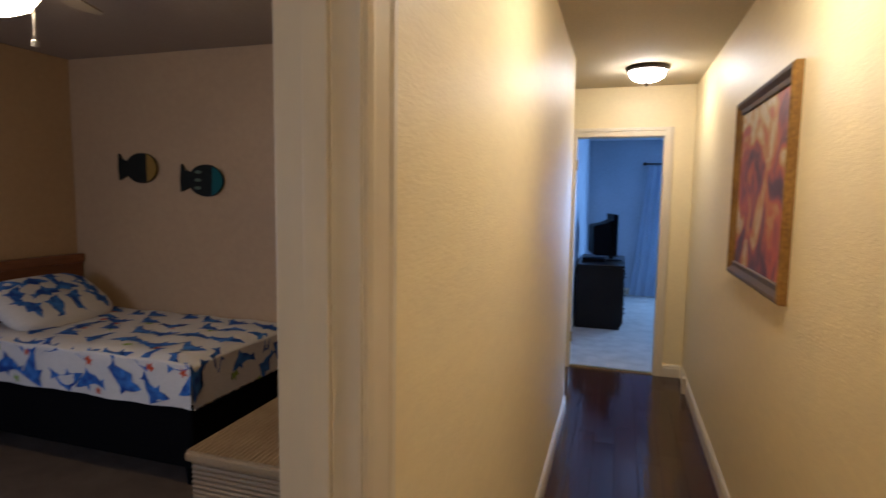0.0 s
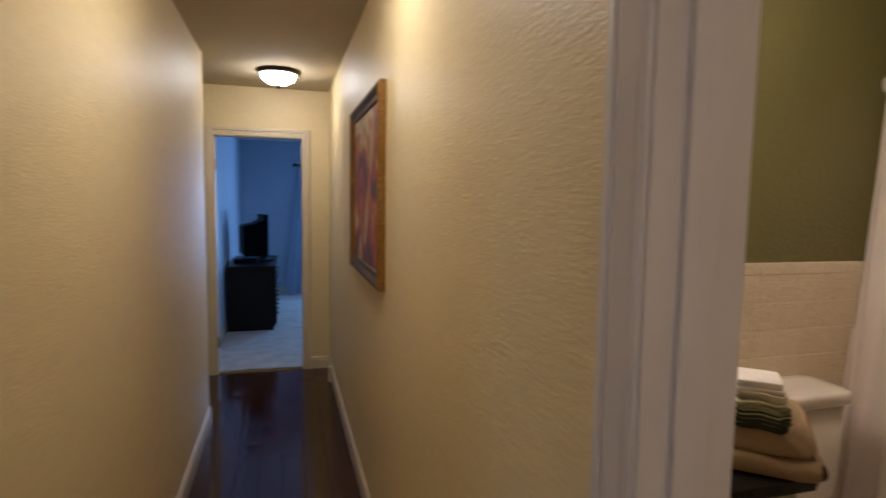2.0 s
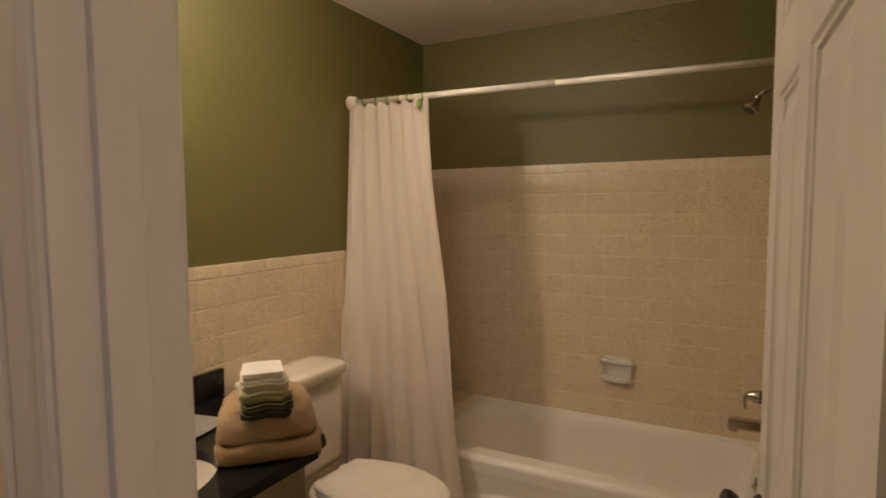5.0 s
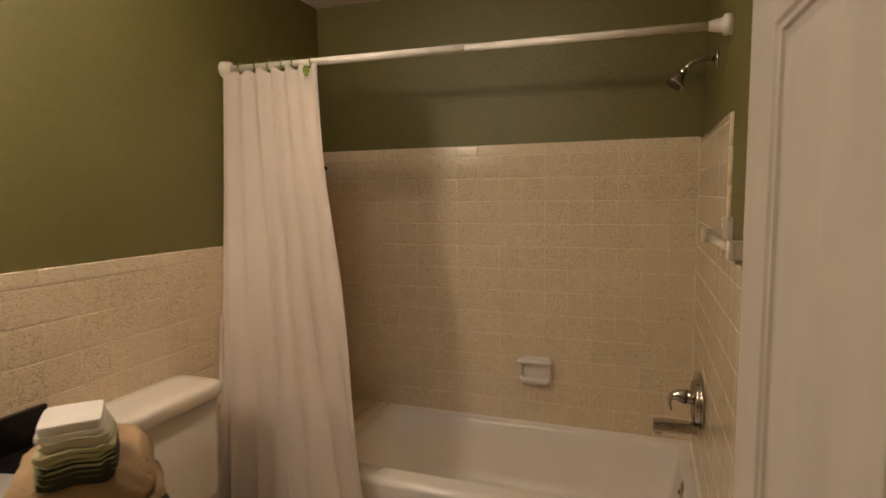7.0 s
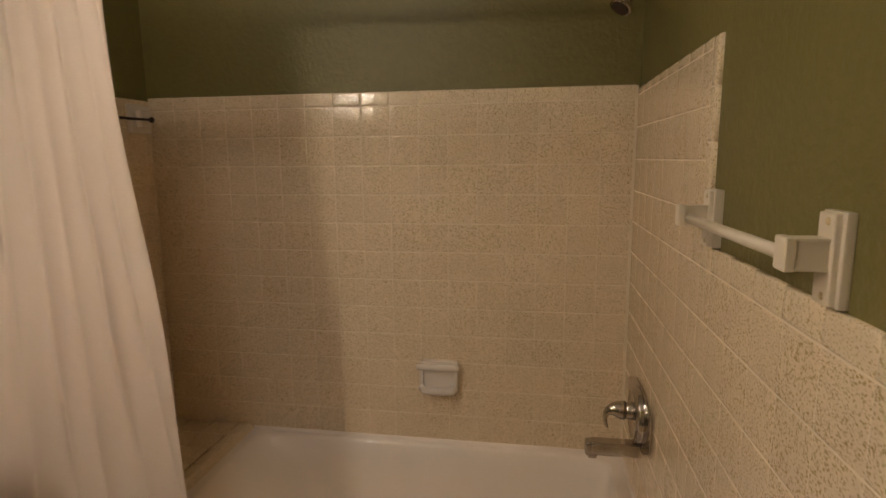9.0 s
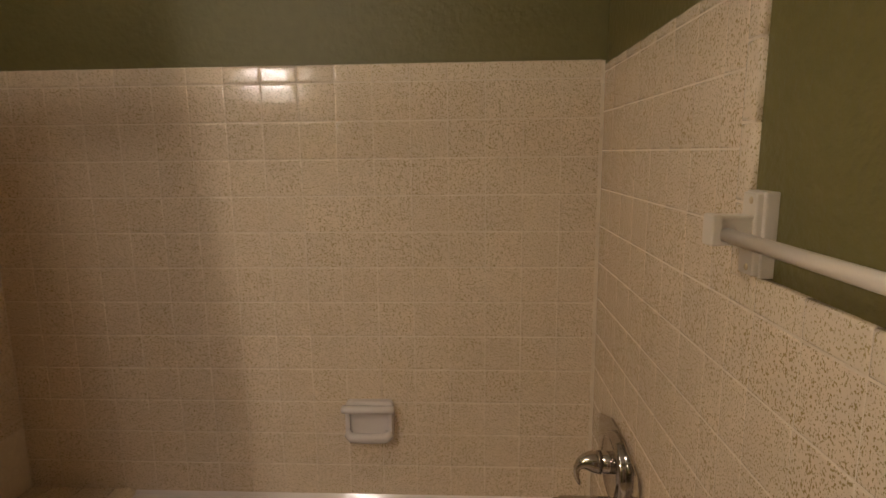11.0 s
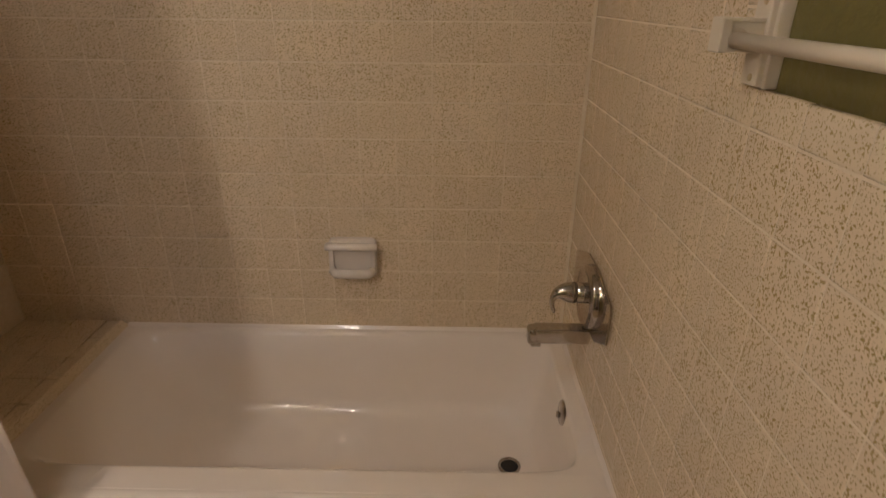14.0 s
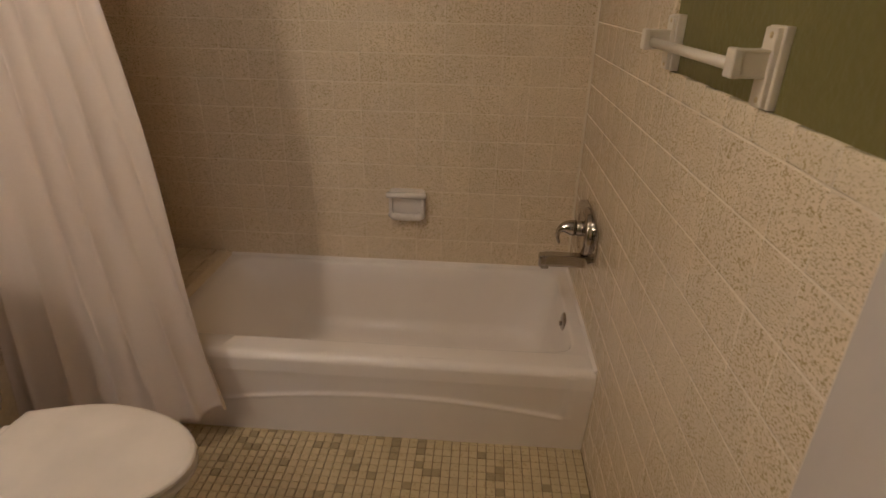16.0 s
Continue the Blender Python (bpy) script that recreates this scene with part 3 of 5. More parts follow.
def bathtub():
    t = thing("bathtub", "white enamelled alcove bathtub with an arched apron", "bathtub")
    # basin: rings from the rim down to the floor; the end away from the drain slopes like a backrest
    x1 = BE - 0.012
    rings = [  # z, x from, x to, y from, y to, power
        (TUB_Z - 0.0005, TUB_X + 0.100, x1 - 0.020, TUB_Y0 + 0.046, TUB_Y1 - 0.030, 13.0),
        (TUB_Z - 0.004, TUB_X + 0.104, x1 - 0.027, TUB_Y0 + 0.052, TUB_Y1 - 0.040, 12.0),
        (TUB_Z - 0.014, TUB_X + 0.107, x1 - 0.033, TUB_Y0 + 0.056, TUB_Y1 - 0.058, 11.0),
        (TUB_Z - 0.070, TUB_X + 0.112, x1 - 0.042, TUB_Y0 + 0.066, TUB_Y1 - 0.115, 9.0),
        (TUB_Z - 0.160, TUB_X + 0.120, x1 - 0.052, TUB_Y0 + 0.085, TUB_Y1 - 0.205, 7.5),
        (TUB_Z - 0.250, TUB_X + 0.128, x1 - 0.062, TUB_Y0 + 0.108, TUB_Y1 - 0.290, 6.5),
        (TUB_Z - 0.288, TUB_X + 0.142, x1 - 0.078, TUB_Y0 + 0.130, TUB_Y1 - 0.335, 6.0),
        (TUB_Z - 0.300, TUB_X + 0.170, x1 - 0.108, TUB_Y0 + 0.165, TUB_Y1 - 0.380, 5.5),
        (TUB_Z - 0.303, TUB_X + 0.230, x1 - 0.160, TUB_Y0 + 0.240, TUB_Y1 - 0.450, 4.5),
    ]
    n = 96
    bm = bmesh.new()
    loops = []
    outer = []
    for k in range(n):
        a = 2 * math.pi * k / n
        x, y = ring_point((TUB_X + 0.027 + x1) / 2, (TUB_Y0 + TUB_Y1) / 2, (x1 - TUB_X - 0.027) / 2, (TUB_Y1 - TUB_Y0) / 2 - 0.001, a, 60)
        outer.append(bm.verts.new((x, y, TUB_Z)))
    loops.append(outer)
    for z, xa, xb, ya, yb, pw in rings:
        lp = []
        for k in range(n):
            a = 2 * math.pi * k / n
            x, y = ring_point((xa + xb) / 2, (ya + yb) / 2, (xb - xa) / 2, (yb - ya) / 2, a, pw)
            lp.append(bm.verts.new((x, y, z)))
        loops.append(lp)
    for a, b in zip(loops, loops[1:]):
        for k in range(n):
            bm.faces.new((a[k], a[(k + 1) % n], b[(k + 1) % n], b[k]))
    bm.faces.new(loops[-1])
    bmesh.ops.recalc_face_normals(bm, faces=bm.faces[:])
    for fc in bm.faces:
        if fc.normal.z < -0.2:
            fc.normal_flip()
    part("basin", bm, ENAMEL, t, smooth=True)

    # apron: rolled lip above, a raised arch that ends in an upright at the drain end, and a tucked foot
    def arc(y):
        return 0.213 - 0.062 * ((y - 0.62) / 0.6) ** 2

    def front(u, v):
        y = TUB_Y0 + 0.001 + u * (TUB_Y1 - TUB_Y0 - 0.002)
        s = v
        if s < 0.16:  # roll of the lip
            a = s / 0.16 * math.pi / 2
            return (TUB_X + 0.028 - 0.026 * math.sin(a), y, TUB_Z - 0.026 + 0.026 * math.cos(a))
        z = (TUB_Z - 0.026) * (1 - (s - 0.16) / 0.84)
        x = TUB_X + 0.002 + 0.05 * max(0.0, (0.30 - z) / 0.30)
        ridge = math.exp(-((z - arc(y)) / 0.009) ** 2) * (1 if y > 0.03 else 0)
        inside = 1 / (1 + math.exp(-(z - arc(y)) / 0.006)) / (1 + math.exp(-(y - 0.022) / 0.006))
        up = math.exp(-((y - 0.022) / 0.009) ** 2) * (1 if z > arc(0.022) else 0)
        x += 0.005 * inside * min(1.0, max(0.0, (TUB_Z - 0.026 - z) / 0.07)) - 0.0045 * ridge - 0.004 * up
        return (x, y, z)
    part("apron", grid(170, 90, front), ENAMEL, t, smooth=True)
    # raised front ledge with a slanted end
    led = bmesh.new()
    zt = TUB_Z + 0.0010
    lo = [(TUB_X + 0.031, TUB_Y0 + 0.004), (TUB_X + 0.096, TUB_Y0 + 0.030), (TUB_X + 0.096, 1.170), (TUB_X + 0.031, 1.196)]
    prism(lo, TUB_Z - 0.004, zt, "z", led, 0.0015)
    part("front_ledge", led, ENAMEL, t)
    # chrome overflow plate and drain
    part("overflow_plate", many(lathe([(0, 0.012), (0.025, 0.011), (0.038, 0.006), (0.042, 0.0)], (3.250, TUB_Y0 + 0.056, 0.331), "y"), box(3.245, 3.255, TUB_Y0 + 0.066, TUB_Y0 + 0.076, 0.321, 0.337, 0.002)), CHROME, t, "oval chrome overflow plate", True)
    dr = part("drain", lathe([(0.036, 0.0), (0.036, 0.004), (0.030, 0.006), (0.026, 0.002), (0.026, 0.0)], (3.305, 0.138, TUB_Z - 0.301), "z"), CHROME, t, "chrome drain ring", True)
    part("drain_hole", lathe([(0, 0.002), (0.026, 0.002)], (3.305, 0.138, TUB_Z - 0.301), "z"), DARK_HOLE, dr)
    return t


bathtub()

# white sealant along the walls that the tub meets
part("wall_sealant", prism([(BE - 0.0180, TUB_Z + 0.0005), (BE - 0.0080, TUB_Z + 0.0105), (BE - 0.0080, TUB_Z - 0.004), (BE - 0.0180, TUB_Z - 0.004)], TUB_Y0, TUB_Y1, "y"), ENAMEL, bpy.data.objects["bathtub"])
part("wall_sealant", prism([(TUB_Y0 + 0.0095, TUB_Z + 0.0005), (TUB_Y0 - 0.0005, TUB_Z + 0.0105), (TUB_Y0 - 0.0005, TUB_Z - 0.004), (TUB_Y0 + 0.0095, TUB_Z - 0.004)], TUB_X + 0.004, BE - 0.009, "x"), ENAMEL, bpy.data.objects["bathtub"])

# tiled shelf at the backrest end of the tub
shelf = tagged(new("tub_end_shelf"), "tiled shelf between the tub's end and the wall", "shelf", kind="structure")
part("shelf_core", box(TUB_X + 0.02, BE - 0.011, TUB_Y1 + 0.022, BN - 0.011, -0.01, TUB_Z + 0.012), GROUT, shelf)
part("shelf_front", box(TUB_X + 0.012, TUB_X + 0.02, TUB_Y1 + 0.004, BN - 0.011, -0.01, TUB_Z + 0.010), TILE_PLAIN, shelf)

# shower curtain
C_TOP, C_BOT = 2.004, 0.13


def curtain_edge(z):
    """Free edge of the gathered cloth, from the rod down to the hem."""
    k = (C_TOP - z) / (C_TOP - 0.18)
    return 1.357 - 0.155 * k - 0.060 * k * k


def shower_curtain():
    t = thing("shower_curtain", "white cloth shower curtain gathered to one end", "shower curtain")

    def sheet(u, v):
        lean = 0.10 * (max(0.0, u - 0.62) / 0.38) ** 1.3
        bottom = C_BOT + lean * 0.9 - 0.02 * math.sin(u * 9)
        z = C_TOP - v * (C_TOP - bottom) + 0.010 * math.cos(u * 2 * math.pi * 7) * (1 - v) ** 6
        y = (BN - 0.018) + (curtain_edge(z) - BN + 0.018) * u
        amp = (0.011 + 0.005 * math.sin(u * 11 + 2)) * (1 - 0.55 * v) + 0.006 * v
        ph = u * 2 * math.pi * (7 - 1.2 * v) + 0.9 * math.sin(u * 5 + 1.3) + 0.35 * math.sin(v * 4 + u * 8)
        x = 2.872 - 0.045 * v - 0.02 * v * v + amp * math.sin(ph) + 0.016 * v * math.sin(0.37 * ph + 1 + v) + 0.004 * math.sin(u * 60 + v * 7) * v
        y += 0.010 * math.cos(ph) * (0.4 + v)
        x -= 0.10 * v * (1 - u) ** 2
        return (x, min(y, BN - 0.012), z)
    cloth = part("curtain_cloth", grid(210, 90, sheet), CLOTH, t, smooth=True)
    md = cloth.modifiers.new("cloth_thickness", "SOLIDIFY")
    md.thickness = 0.0016
    # stitched side hem, a narrow strip on the free edge

    def hem(u, v):
        x, y, z = sheet(1.0 - 0.035 * u, v)
        return (x - 0.0022, y, z)
    part("side_hem", grid(6, 90, hem), CLOTH, t, smooth=True)
    # inner end of the cloth that stands off the wall tiles

    def flap(u, v):
        z = 1.02 - v * 0.36
        return (2.800 - 0.045 * u * (0.2 + 0.8 * v), BN - 0.016 - 0.010 * math.sin(u * 3), z)
    part("loose_fold", grid(8, 12, flap), CLOTH, t, smooth=True)
    return t


shower_curtain()

rod = thing("curtain_rod", "white tension curtain rod across the tub", "curtain rod")
RA, RB = Vector((2.905, BN, 2.030)), Vector((2.862, BS, 1.995))
part("outer_tube", tube([RA, RA.lerp(RB, 0.56)], 0.0145, 20), ROD_WHITE, rod, smooth=True)
part("inner_tube", tube([RA.lerp(RB, 0.55), RB], 0.0125, 20), ROD_WHITE, rod, smooth=True)
part("end_cap", lathe([(0.016, 0.045), (0.030, 0.036), (0.034, 0.008), (0.034, 0.0), (0, 0.0)], RA, "-y"), ROD_WHITE, rod, smooth=True)
part("end_cap", lathe([(0.014, 0.065), (0.019, 0.045), (0.021, 0.028), (0.031, 0.022), (0.032, 0.0), (0, 0.0)], RB, "y"), ROD_WHITE, rod, smooth=True)


def leaf_hook(y, front=False):
    """A green plastic hook with a leaf-shaped face."""
    z = RA.lerp(RB, (BN - y) / (BN - BS)).z
    x = RA.lerp(RB, (BN - y) / (BN - BS)).x
    h = thing("curtain_hook", "green plastic leaf-shaped curtain hook on the rod", "curtain hook", "curtain hooks on the rod")
    part("hook_ring", tube([(x + 0.021 * math.cos(a), y, z + 0.021 * math.sin(a)) for a in [k * math.pi / 9 for k in range(19)]], 0.0026, 8, caps=False), GREEN_PLASTIC, h, smooth=True)
    leaf = [(0.0, 0.026), (0.014, 0.022), (0.020, 0.006), (0.018, -0.010), (0.008, -0.016), (0.011, -0.028), (0.0, -0.022), (-0.010, -0.028), (-0.008, -0.014), (-0.019, -0.010), (-0.020, 0.008), (-0.012, 0.022)]
    part("leaf_face", prism([(y + 0.72 * a, z - 0.042 + 0.72 * b) for a, b in leaf], *((x - 0.050, x - 0.043) if front else (x + 0.004, x + 0.010)), "x", None, 0.0015), GREEN_PLASTIC, h)
    return h


for y in (1.735, 1.655, 1.590, 1.525, 1.475):
    leaf_hook(y)
leaf_hook(1.392, True)

# shower head, valve and spout
sh = thing("wall_shower", "brushed chrome shower head on a bent arm", "shower head")
A0 = Vector((3.205, BS, 1.972))
part("flange", lathe([(0, 0.0), (0.034, 0.0), (0.032, 0.006), (0.018, 0.010), (0.012, 0.012)], A0, "y"), CHROME, sh, smooth=True)
part("arm", tube([A0, A0 + Vector((0, 0.05, 0.002)), A0 + Vector((-0.004, 0.085, -0.012)), A0 + Vector((-0.01, 0.108, -0.034))], 0.0095, 14), CHROME, sh, smooth=True)
part("ball_joint", lathe([(0, -0.014), (0.010, -0.010), (0.015, 0), (0.010, 0.010), (0, 0.014)], A0 + Vector((-0.012, 0.111, -0.040)), "z", 16), CHROME, sh, smooth=True)
d = Vector((-0.25, 0.50, -0.83)).normalized()
H0 = A0 + Vector((-0.013, 0.114, -0.046))
part("head_bell", tube([H0, H0 + d * 0.012, H0 + d * 0.028, H0 + d * 0.042, H0 + d * 0.051], [0.012, 0.015, 0.024, 0.031, 0.030], 24), CHROME, sh, smooth=True)
part("spray_face", tube([H0 + d * 0.051, H0 + d * 0.054], [0.025, 0.023], 20), BRONZE, sh, "dark spray face")

va = thing("shower_valve", "chrome tub valve plate with a lever handle", "valve")
VX, VZ, VY = 3.30, 0.690, BS + 0.011
octo = [(-0.170, 0.068), (-0.178, 0.046), (-0.173, -0.040), (-0.085, -0.090), (0.085, -0.100), (0.203, -0.062), (0.205, 0.046), (0.073, 0.096), (-0.035, 0.096)]
part("back_plate", prism([(VX + a, VZ + b) for a, b in octo], VY, VY + 0.006, "y", None, 0.002), CHROME, va, "flat many-sided chrome back plate")
part("escutcheon", lathe([(0, 0.017), (0.060, 0.017), (0.070, 0.019), (0.076, 0.023), (0.080, 0.018), (0.084, 0.018), (0.088, 0.012), (0.089, 0.0)], (VX, VY + 0.005, VZ), "y", 44), CHROME, va, "round chrome plate with a ringed edge", True)
part("sleeve", lathe([(0.028, 0.0), (0.028, 0.024), (0.026, 0.026), (0.026, 0.028), (0, 0.028)], (VX, VY + 0.021, VZ + 0.011), "y", 28), CHROME, va, smooth=True)
part("lever", tube([(VX, VY + 0.049, VZ + 0.011), (VX, VY + 0.060, VZ + 0.012), (VX, VY + 0.074, VZ + 0.013), (VX - 0.002, VY + 0.088, VZ + 0.013), (VX - 0.004, VY + 0.099, VZ + 0.009), (VX - 0.006, VY + 0.107, VZ + 0.000), (VX - 0.007, VY + 0.110, VZ - 0.013), (VX - 0.008, VY + 0.108, VZ - 0.028), (VX - 0.008, VY + 0.103, VZ - 0.040), (VX - 0.008, VY + 0.101, VZ - 0.046)], [0.0295, 0.0292, 0.0265, 0.0205, 0.0150, 0.0100, 0.0072, 0.0058, 0.0050, 0.0030], 22), CHROME, va, smooth=True)
sp = thing("tub_spout", "chrome tub spout above the basin", "spout")
SX, SZ = 3.290, 0.575
part("spout_body", many(box(SX - 0.022, SX + 0.022, VY, VY + 0.150, SZ - 0.018, SZ + 0.026, 0.009, seg=4), box(SX - 0.021, SX + 0.021, VY + 0.128, VY + 0.170, SZ - 0.024, SZ + 0.024, 0.016, seg=5), box(SX - 0.016, SX + 0.016, VY + 0.132, VY + 0.160, SZ - 0.032, SZ - 0.012, 0.006, seg=3)), CHROME, sp, smooth=True)

# soap dish set into the tiles of the east wall
sd = thing("soap_dish", "white ceramic soap dish set in the tiled wall", "soap dish")
Y0, Y1, Z0, Z1 = 0.573, 0.726, 0.582, 0.716
SXF = BE - 0.010
part("back_plate", prism([(y, z) for y, z in ellipse((Y0 + Y1) / 2, (Z0 + Z1) / 2, (Y1 - Y0) / 2, (Z1 - Z0) / 2, 44, 9)], SXF - 0.022, SXF + 0.006, "x", None, 0.006), CERAMIC, sd)
for a, b in ((Y0 + 0.002, Y0 + 0.017), (Y1 - 0.017, Y1 - 0.002)):
    part("side_cheek", prism([(SXF - 0.008, Z0 + 0.006), (SXF - 0.030, Z0 + 0.010), (SXF - 0.036, Z0 + 0.040), (SXF - 0.034, Z1 - 0.014), (SXF - 0.008, Z1 - 0.006)], a, b, "y", None, 0.005), CERAMIC, sd)
part("grab_bar", tube([(SXF - 0.034, Y0 - 0.003, Z1 - 0.020), (SXF - 0.040, Y0 + 0.02, Z1 - 0.018), (SXF - 0.040, Y1 - 0.02, Z1 - 0.018), (SXF - 0.034, Y1 + 0.003, Z1 - 0.020)], 0.015, 16, flat=0.85), CERAMIC, sd, smooth=True)
part("tray_lip", many(tube([(SXF - 0.030, Y0 + 0.010, Z0 + 0.030), (SXF - 0.042, Y0 + 0.022, Z0 + 0.022), (SXF - 0.044, (Y0 + Y1) / 2, Z0 + 0.021), (SXF - 0.042, Y1 - 0.022, Z0 + 0.022), (SXF - 0.030, Y1 - 0.010, Z0 + 0.030)], 0.014, 16, flat=1.2), box(SXF - 0.040, SXF - 0.006, Y0 + 0.010, Y1 - 0.010, Z0 + 0.008, Z0 + 0.022, 0.005, seg=3)), CERAMIC, sd, smooth=True)

# towel bar on the south wall
tb = thing("towel_bar", "white plastic towel bar on the green wall", "towel bar")


def bar_post(xc, inner, off=0.0, deep=0.0):
    """A tall wall plate with a thick eased border, and a deep block that stands out to take the bar."""
    y = BS + off
    part("wall_plate", many(box(xc - 0.026, xc + 0.026, BS, y + 0.012, 1.321, 1.433, 0.003), box(xc - 0.019, xc + 0.019, y + 0.010, y + 0.020, 1.323, 1.431, 0.004, seg=3)), PLASTIC, tb)
    br = part("bracket", many(box(xc - 0.0130, xc + 0.0130, y + 0.018, y + deep + 0.060, 1.365, 1.400, 0.003), box(xc - 0.0155, xc + 0.0155, y + deep + 0.055, y + deep + 0.068, 1.362, 1.403, 0.004, seg=3), box(xc - 0.0148, xc + 0.0148, y + 0.019, y + deep + 0.060, 1.397, 1.402, 0.002), box(xc - 0.0148, xc + 0.0148, y + 0.019, y + deep + 0.060, 1.363, 1.367, 0.002)), PLASTIC, tb)
    part("bar_socket", lathe([(0.0135, 0.0), (0.0132, 0.003), (0.0100, 0.003)], (xc + inner * 0.014 - 0.0015, y + deep + 0.049, 1.378), "x", 20), PLASTIC, br, smooth=True)
    for z in (1.333, 1.421):
        part("screw", lathe([(0, 0.0028), (0.004, 0.002), (0.0054, 0.0)], (xc - 0.004, y + 0.0195, z), "y", 12), SCREW, tb, "yellowed screw head")


# the far post stands on the edge of the tiles
bar_post(2.272, 1)
bar_post(2.717, -1, 0.005, 0.004)
part("bar", tube([(2.272, BS + 0.049, 1.377), (2.717, BS + 0.058, 1.377)], 0.0092, 20), PLASTIC, tb, smooth=True)

# ceramic post with a dark wire line at the head of the tub
ck = thing("clothesline_holder", "white ceramic wall post holding a dark wire", "hook")
part("post", many(box(BE - 0.140, BE - 0.028, BN - 0.030, BN - 0.008, 1.600, 1.708, 0.007, seg=3), box(BE - 0.112, BE - 0.056, BN - 0.052, BN - 0.026, 1.622, 1.686, 0.010, seg=3)), CERAMIC, ck)
part("wire", tube([(BE - 0.075, BN - 0.050, 1.652), (BE - 0.075, BN - 0.062, 1.652), (BE - 0.20, BN - 0.062, 1.650), (BE - 0.42, BN - 0.056, 1.654)], 0.005, 8), BRONZE, ck)
part("wire_knob", lathe([(0, -0.010), (0.010, -0.006), (0.012, 0.0), (0.010, 0.006), (0, 0.010)], (BE - 0.072, BN - 0.064, 1.652), "y", 14), BRONZE, ck, smooth=True)


def toilet():
    t = thing("toilet", "white porcelain toilet with the lid closed", "toilet")
    cx, up, fwd = 2.337, 0.028, 0.028

    def egg(y0, y1, half, z, n=40, back=0.6):
        """Elongated outline: round towards y0, squarer at y1."""
        out = []
        for k in range(n):
            a = 2 * math.pi * k / n
            c, s = math.cos(a), math.sin(a)
            pw = 2.0 if s < 0 else 3.2
            out.append(Vector((cx + half * math.copysign(abs(c) ** (2 / pw), c), -fwd + (y1 * 0.42 + y0 * 0.58) + (s * (y1 - (y1 * 0.42 + y0 * 0.58)) if s > 0 else s * ((y1 * 0.42 + y0 * 0.58) - y0)), z * (1 + up / 0.393))))
        return out

    def lid_line(y0, y1, half, z, n=40):
        """Seat outline: round at the front, tapering straight to a flat back with plain corners."""
        y0, y1, z = y0 - fwd, y1 - fwd, z + up
        ym, back = y0 * 0.40 + y1 * 0.60, half * 0.72
        out = []
        for k in range(n // 2 + 1):
            a = math.pi + math.pi * k / (n // 2)
            out.append(Vector((cx + half * math.cos(a), ym + (ym - y0) * math.sin(a), z)))
        m = n // 2 - 1
        for k in range(1, m + 1):
            q = k / (m + 1)
            if q < 0.36:
                r = q / 0.36
                x, y = half + (back - half) * r ** 1.5, ym + (y1 - ym) * r
            elif q <= 0.64:
                x, y = back * (0.5 - q) / 0.14, y1
            else:
                r = (1 - q) / 0.36
                x, y = -half - (back - half) * r ** 1.5, ym + (y1 - ym) * r
            out.append(Vector((cx + x, y, z)))
        return out

    def loft(rows, cap=True):
        bm = bmesh.new()
        lps = [[bm.verts.new(p) for p in r] for r in rows]
        for a, b in zip(lps, lps[1:]):
            for k in range(len(a)):
                bm.faces.new((a[k], a[(k + 1) % len(a)], b[(k + 1) % len(a)], b[k]))
        if cap:
            bm.faces.new(lps[0][::-1])
            bm.faces.new(lps[-1])
        bmesh.ops.recalc_face_normals(bm, faces=bm.faces[:])
        return bm
    part("bowl", loft([egg(1.22, 1.66, 0.105, -0.002), egg(1.21, 1.66, 0.105, 0.03), egg(1.24, 1.63, 0.095, 0.06), egg(1.21, 1.62, 0.11, 0.17), egg(1.13, 1.60, 0.15, 0.27), egg(1.06, 1.60, 0.178, 0.345), egg(1.045, 1.60, 0.183, 0.380), egg(1.05, 1.59, 0.178, 0.392)]), PORCELAIN, t, smooth=True)
    part("seat", loft([lid_line(1.022, 1.515, 0.1769, 0.393), lid_line(1.016, 1.52, 0.1827, 0.399), lid_line(1.016, 1.52, 0.1827, 0.408), lid_line(1.022, 1.515, 0.1779, 0.412)]), SEAT, t)
    part("lid", loft([lid_line(1.022, 1.522, 0.1769, 0.4135), lid_line(1.016, 1.528, 0.1818, 0.419), lid_line(1.016, 1.528, 0.1818, 0.429), lid_line(1.020, 1.524, 0.1788, 0.433), lid_line(1.030, 1.515, 0.1711, 0.4355), lid_line(1.06, 1.49, 0.150, 0.4365)]), SEAT, t)
    for sx in (-0.075, 0.075):
        part("hinge_cap", box(cx + sx - 0.022, cx + sx + 0.022, 1.532 - fwd, 1.558 - fwd, 0.390 + up, 0.418 + up, 0.008, seg=3), SEAT, t)
    tk = part("tank", loft([[Vector((x, y, z)) for x, y in ellipse(cx + 0.006, 1.712, w, 0.096, 40, 7)] for z, w in ((0.410, 0.200), (0.44, 0.212), (0.60, 0.218), (0.791, 0.222))]), PORCELAIN, t, smooth=False)
    for p in tk.data.polygons:
        p.use_smooth = abs(p.normal.z) < 0.5
    part("tank_lid", loft([[Vector((x, y, z)) for x, y in ellipse(cx + 0.006, 1.708, 0.222 + w, 0.100 + w, 44, 7)] for z, w in ((0.792, 0.004), (0.795, 0.012), (0.830, 0.014), (0.840, 0.009), (0.845, -0.006), (0.847, -0.05))]), PORCELAIN, t, smooth=True)
    for sx in (-0.085, 0.085):
        part("floor_bolt_cap", lathe([(0.016, 0.0), (0.015, 0.012), (0.008, 0.020), (0, 0.021)], (cx + sx * 1.3, 1.50, -0.001), "z", 14), PORCELAIN, t, smooth=True)
    return t


toilet()

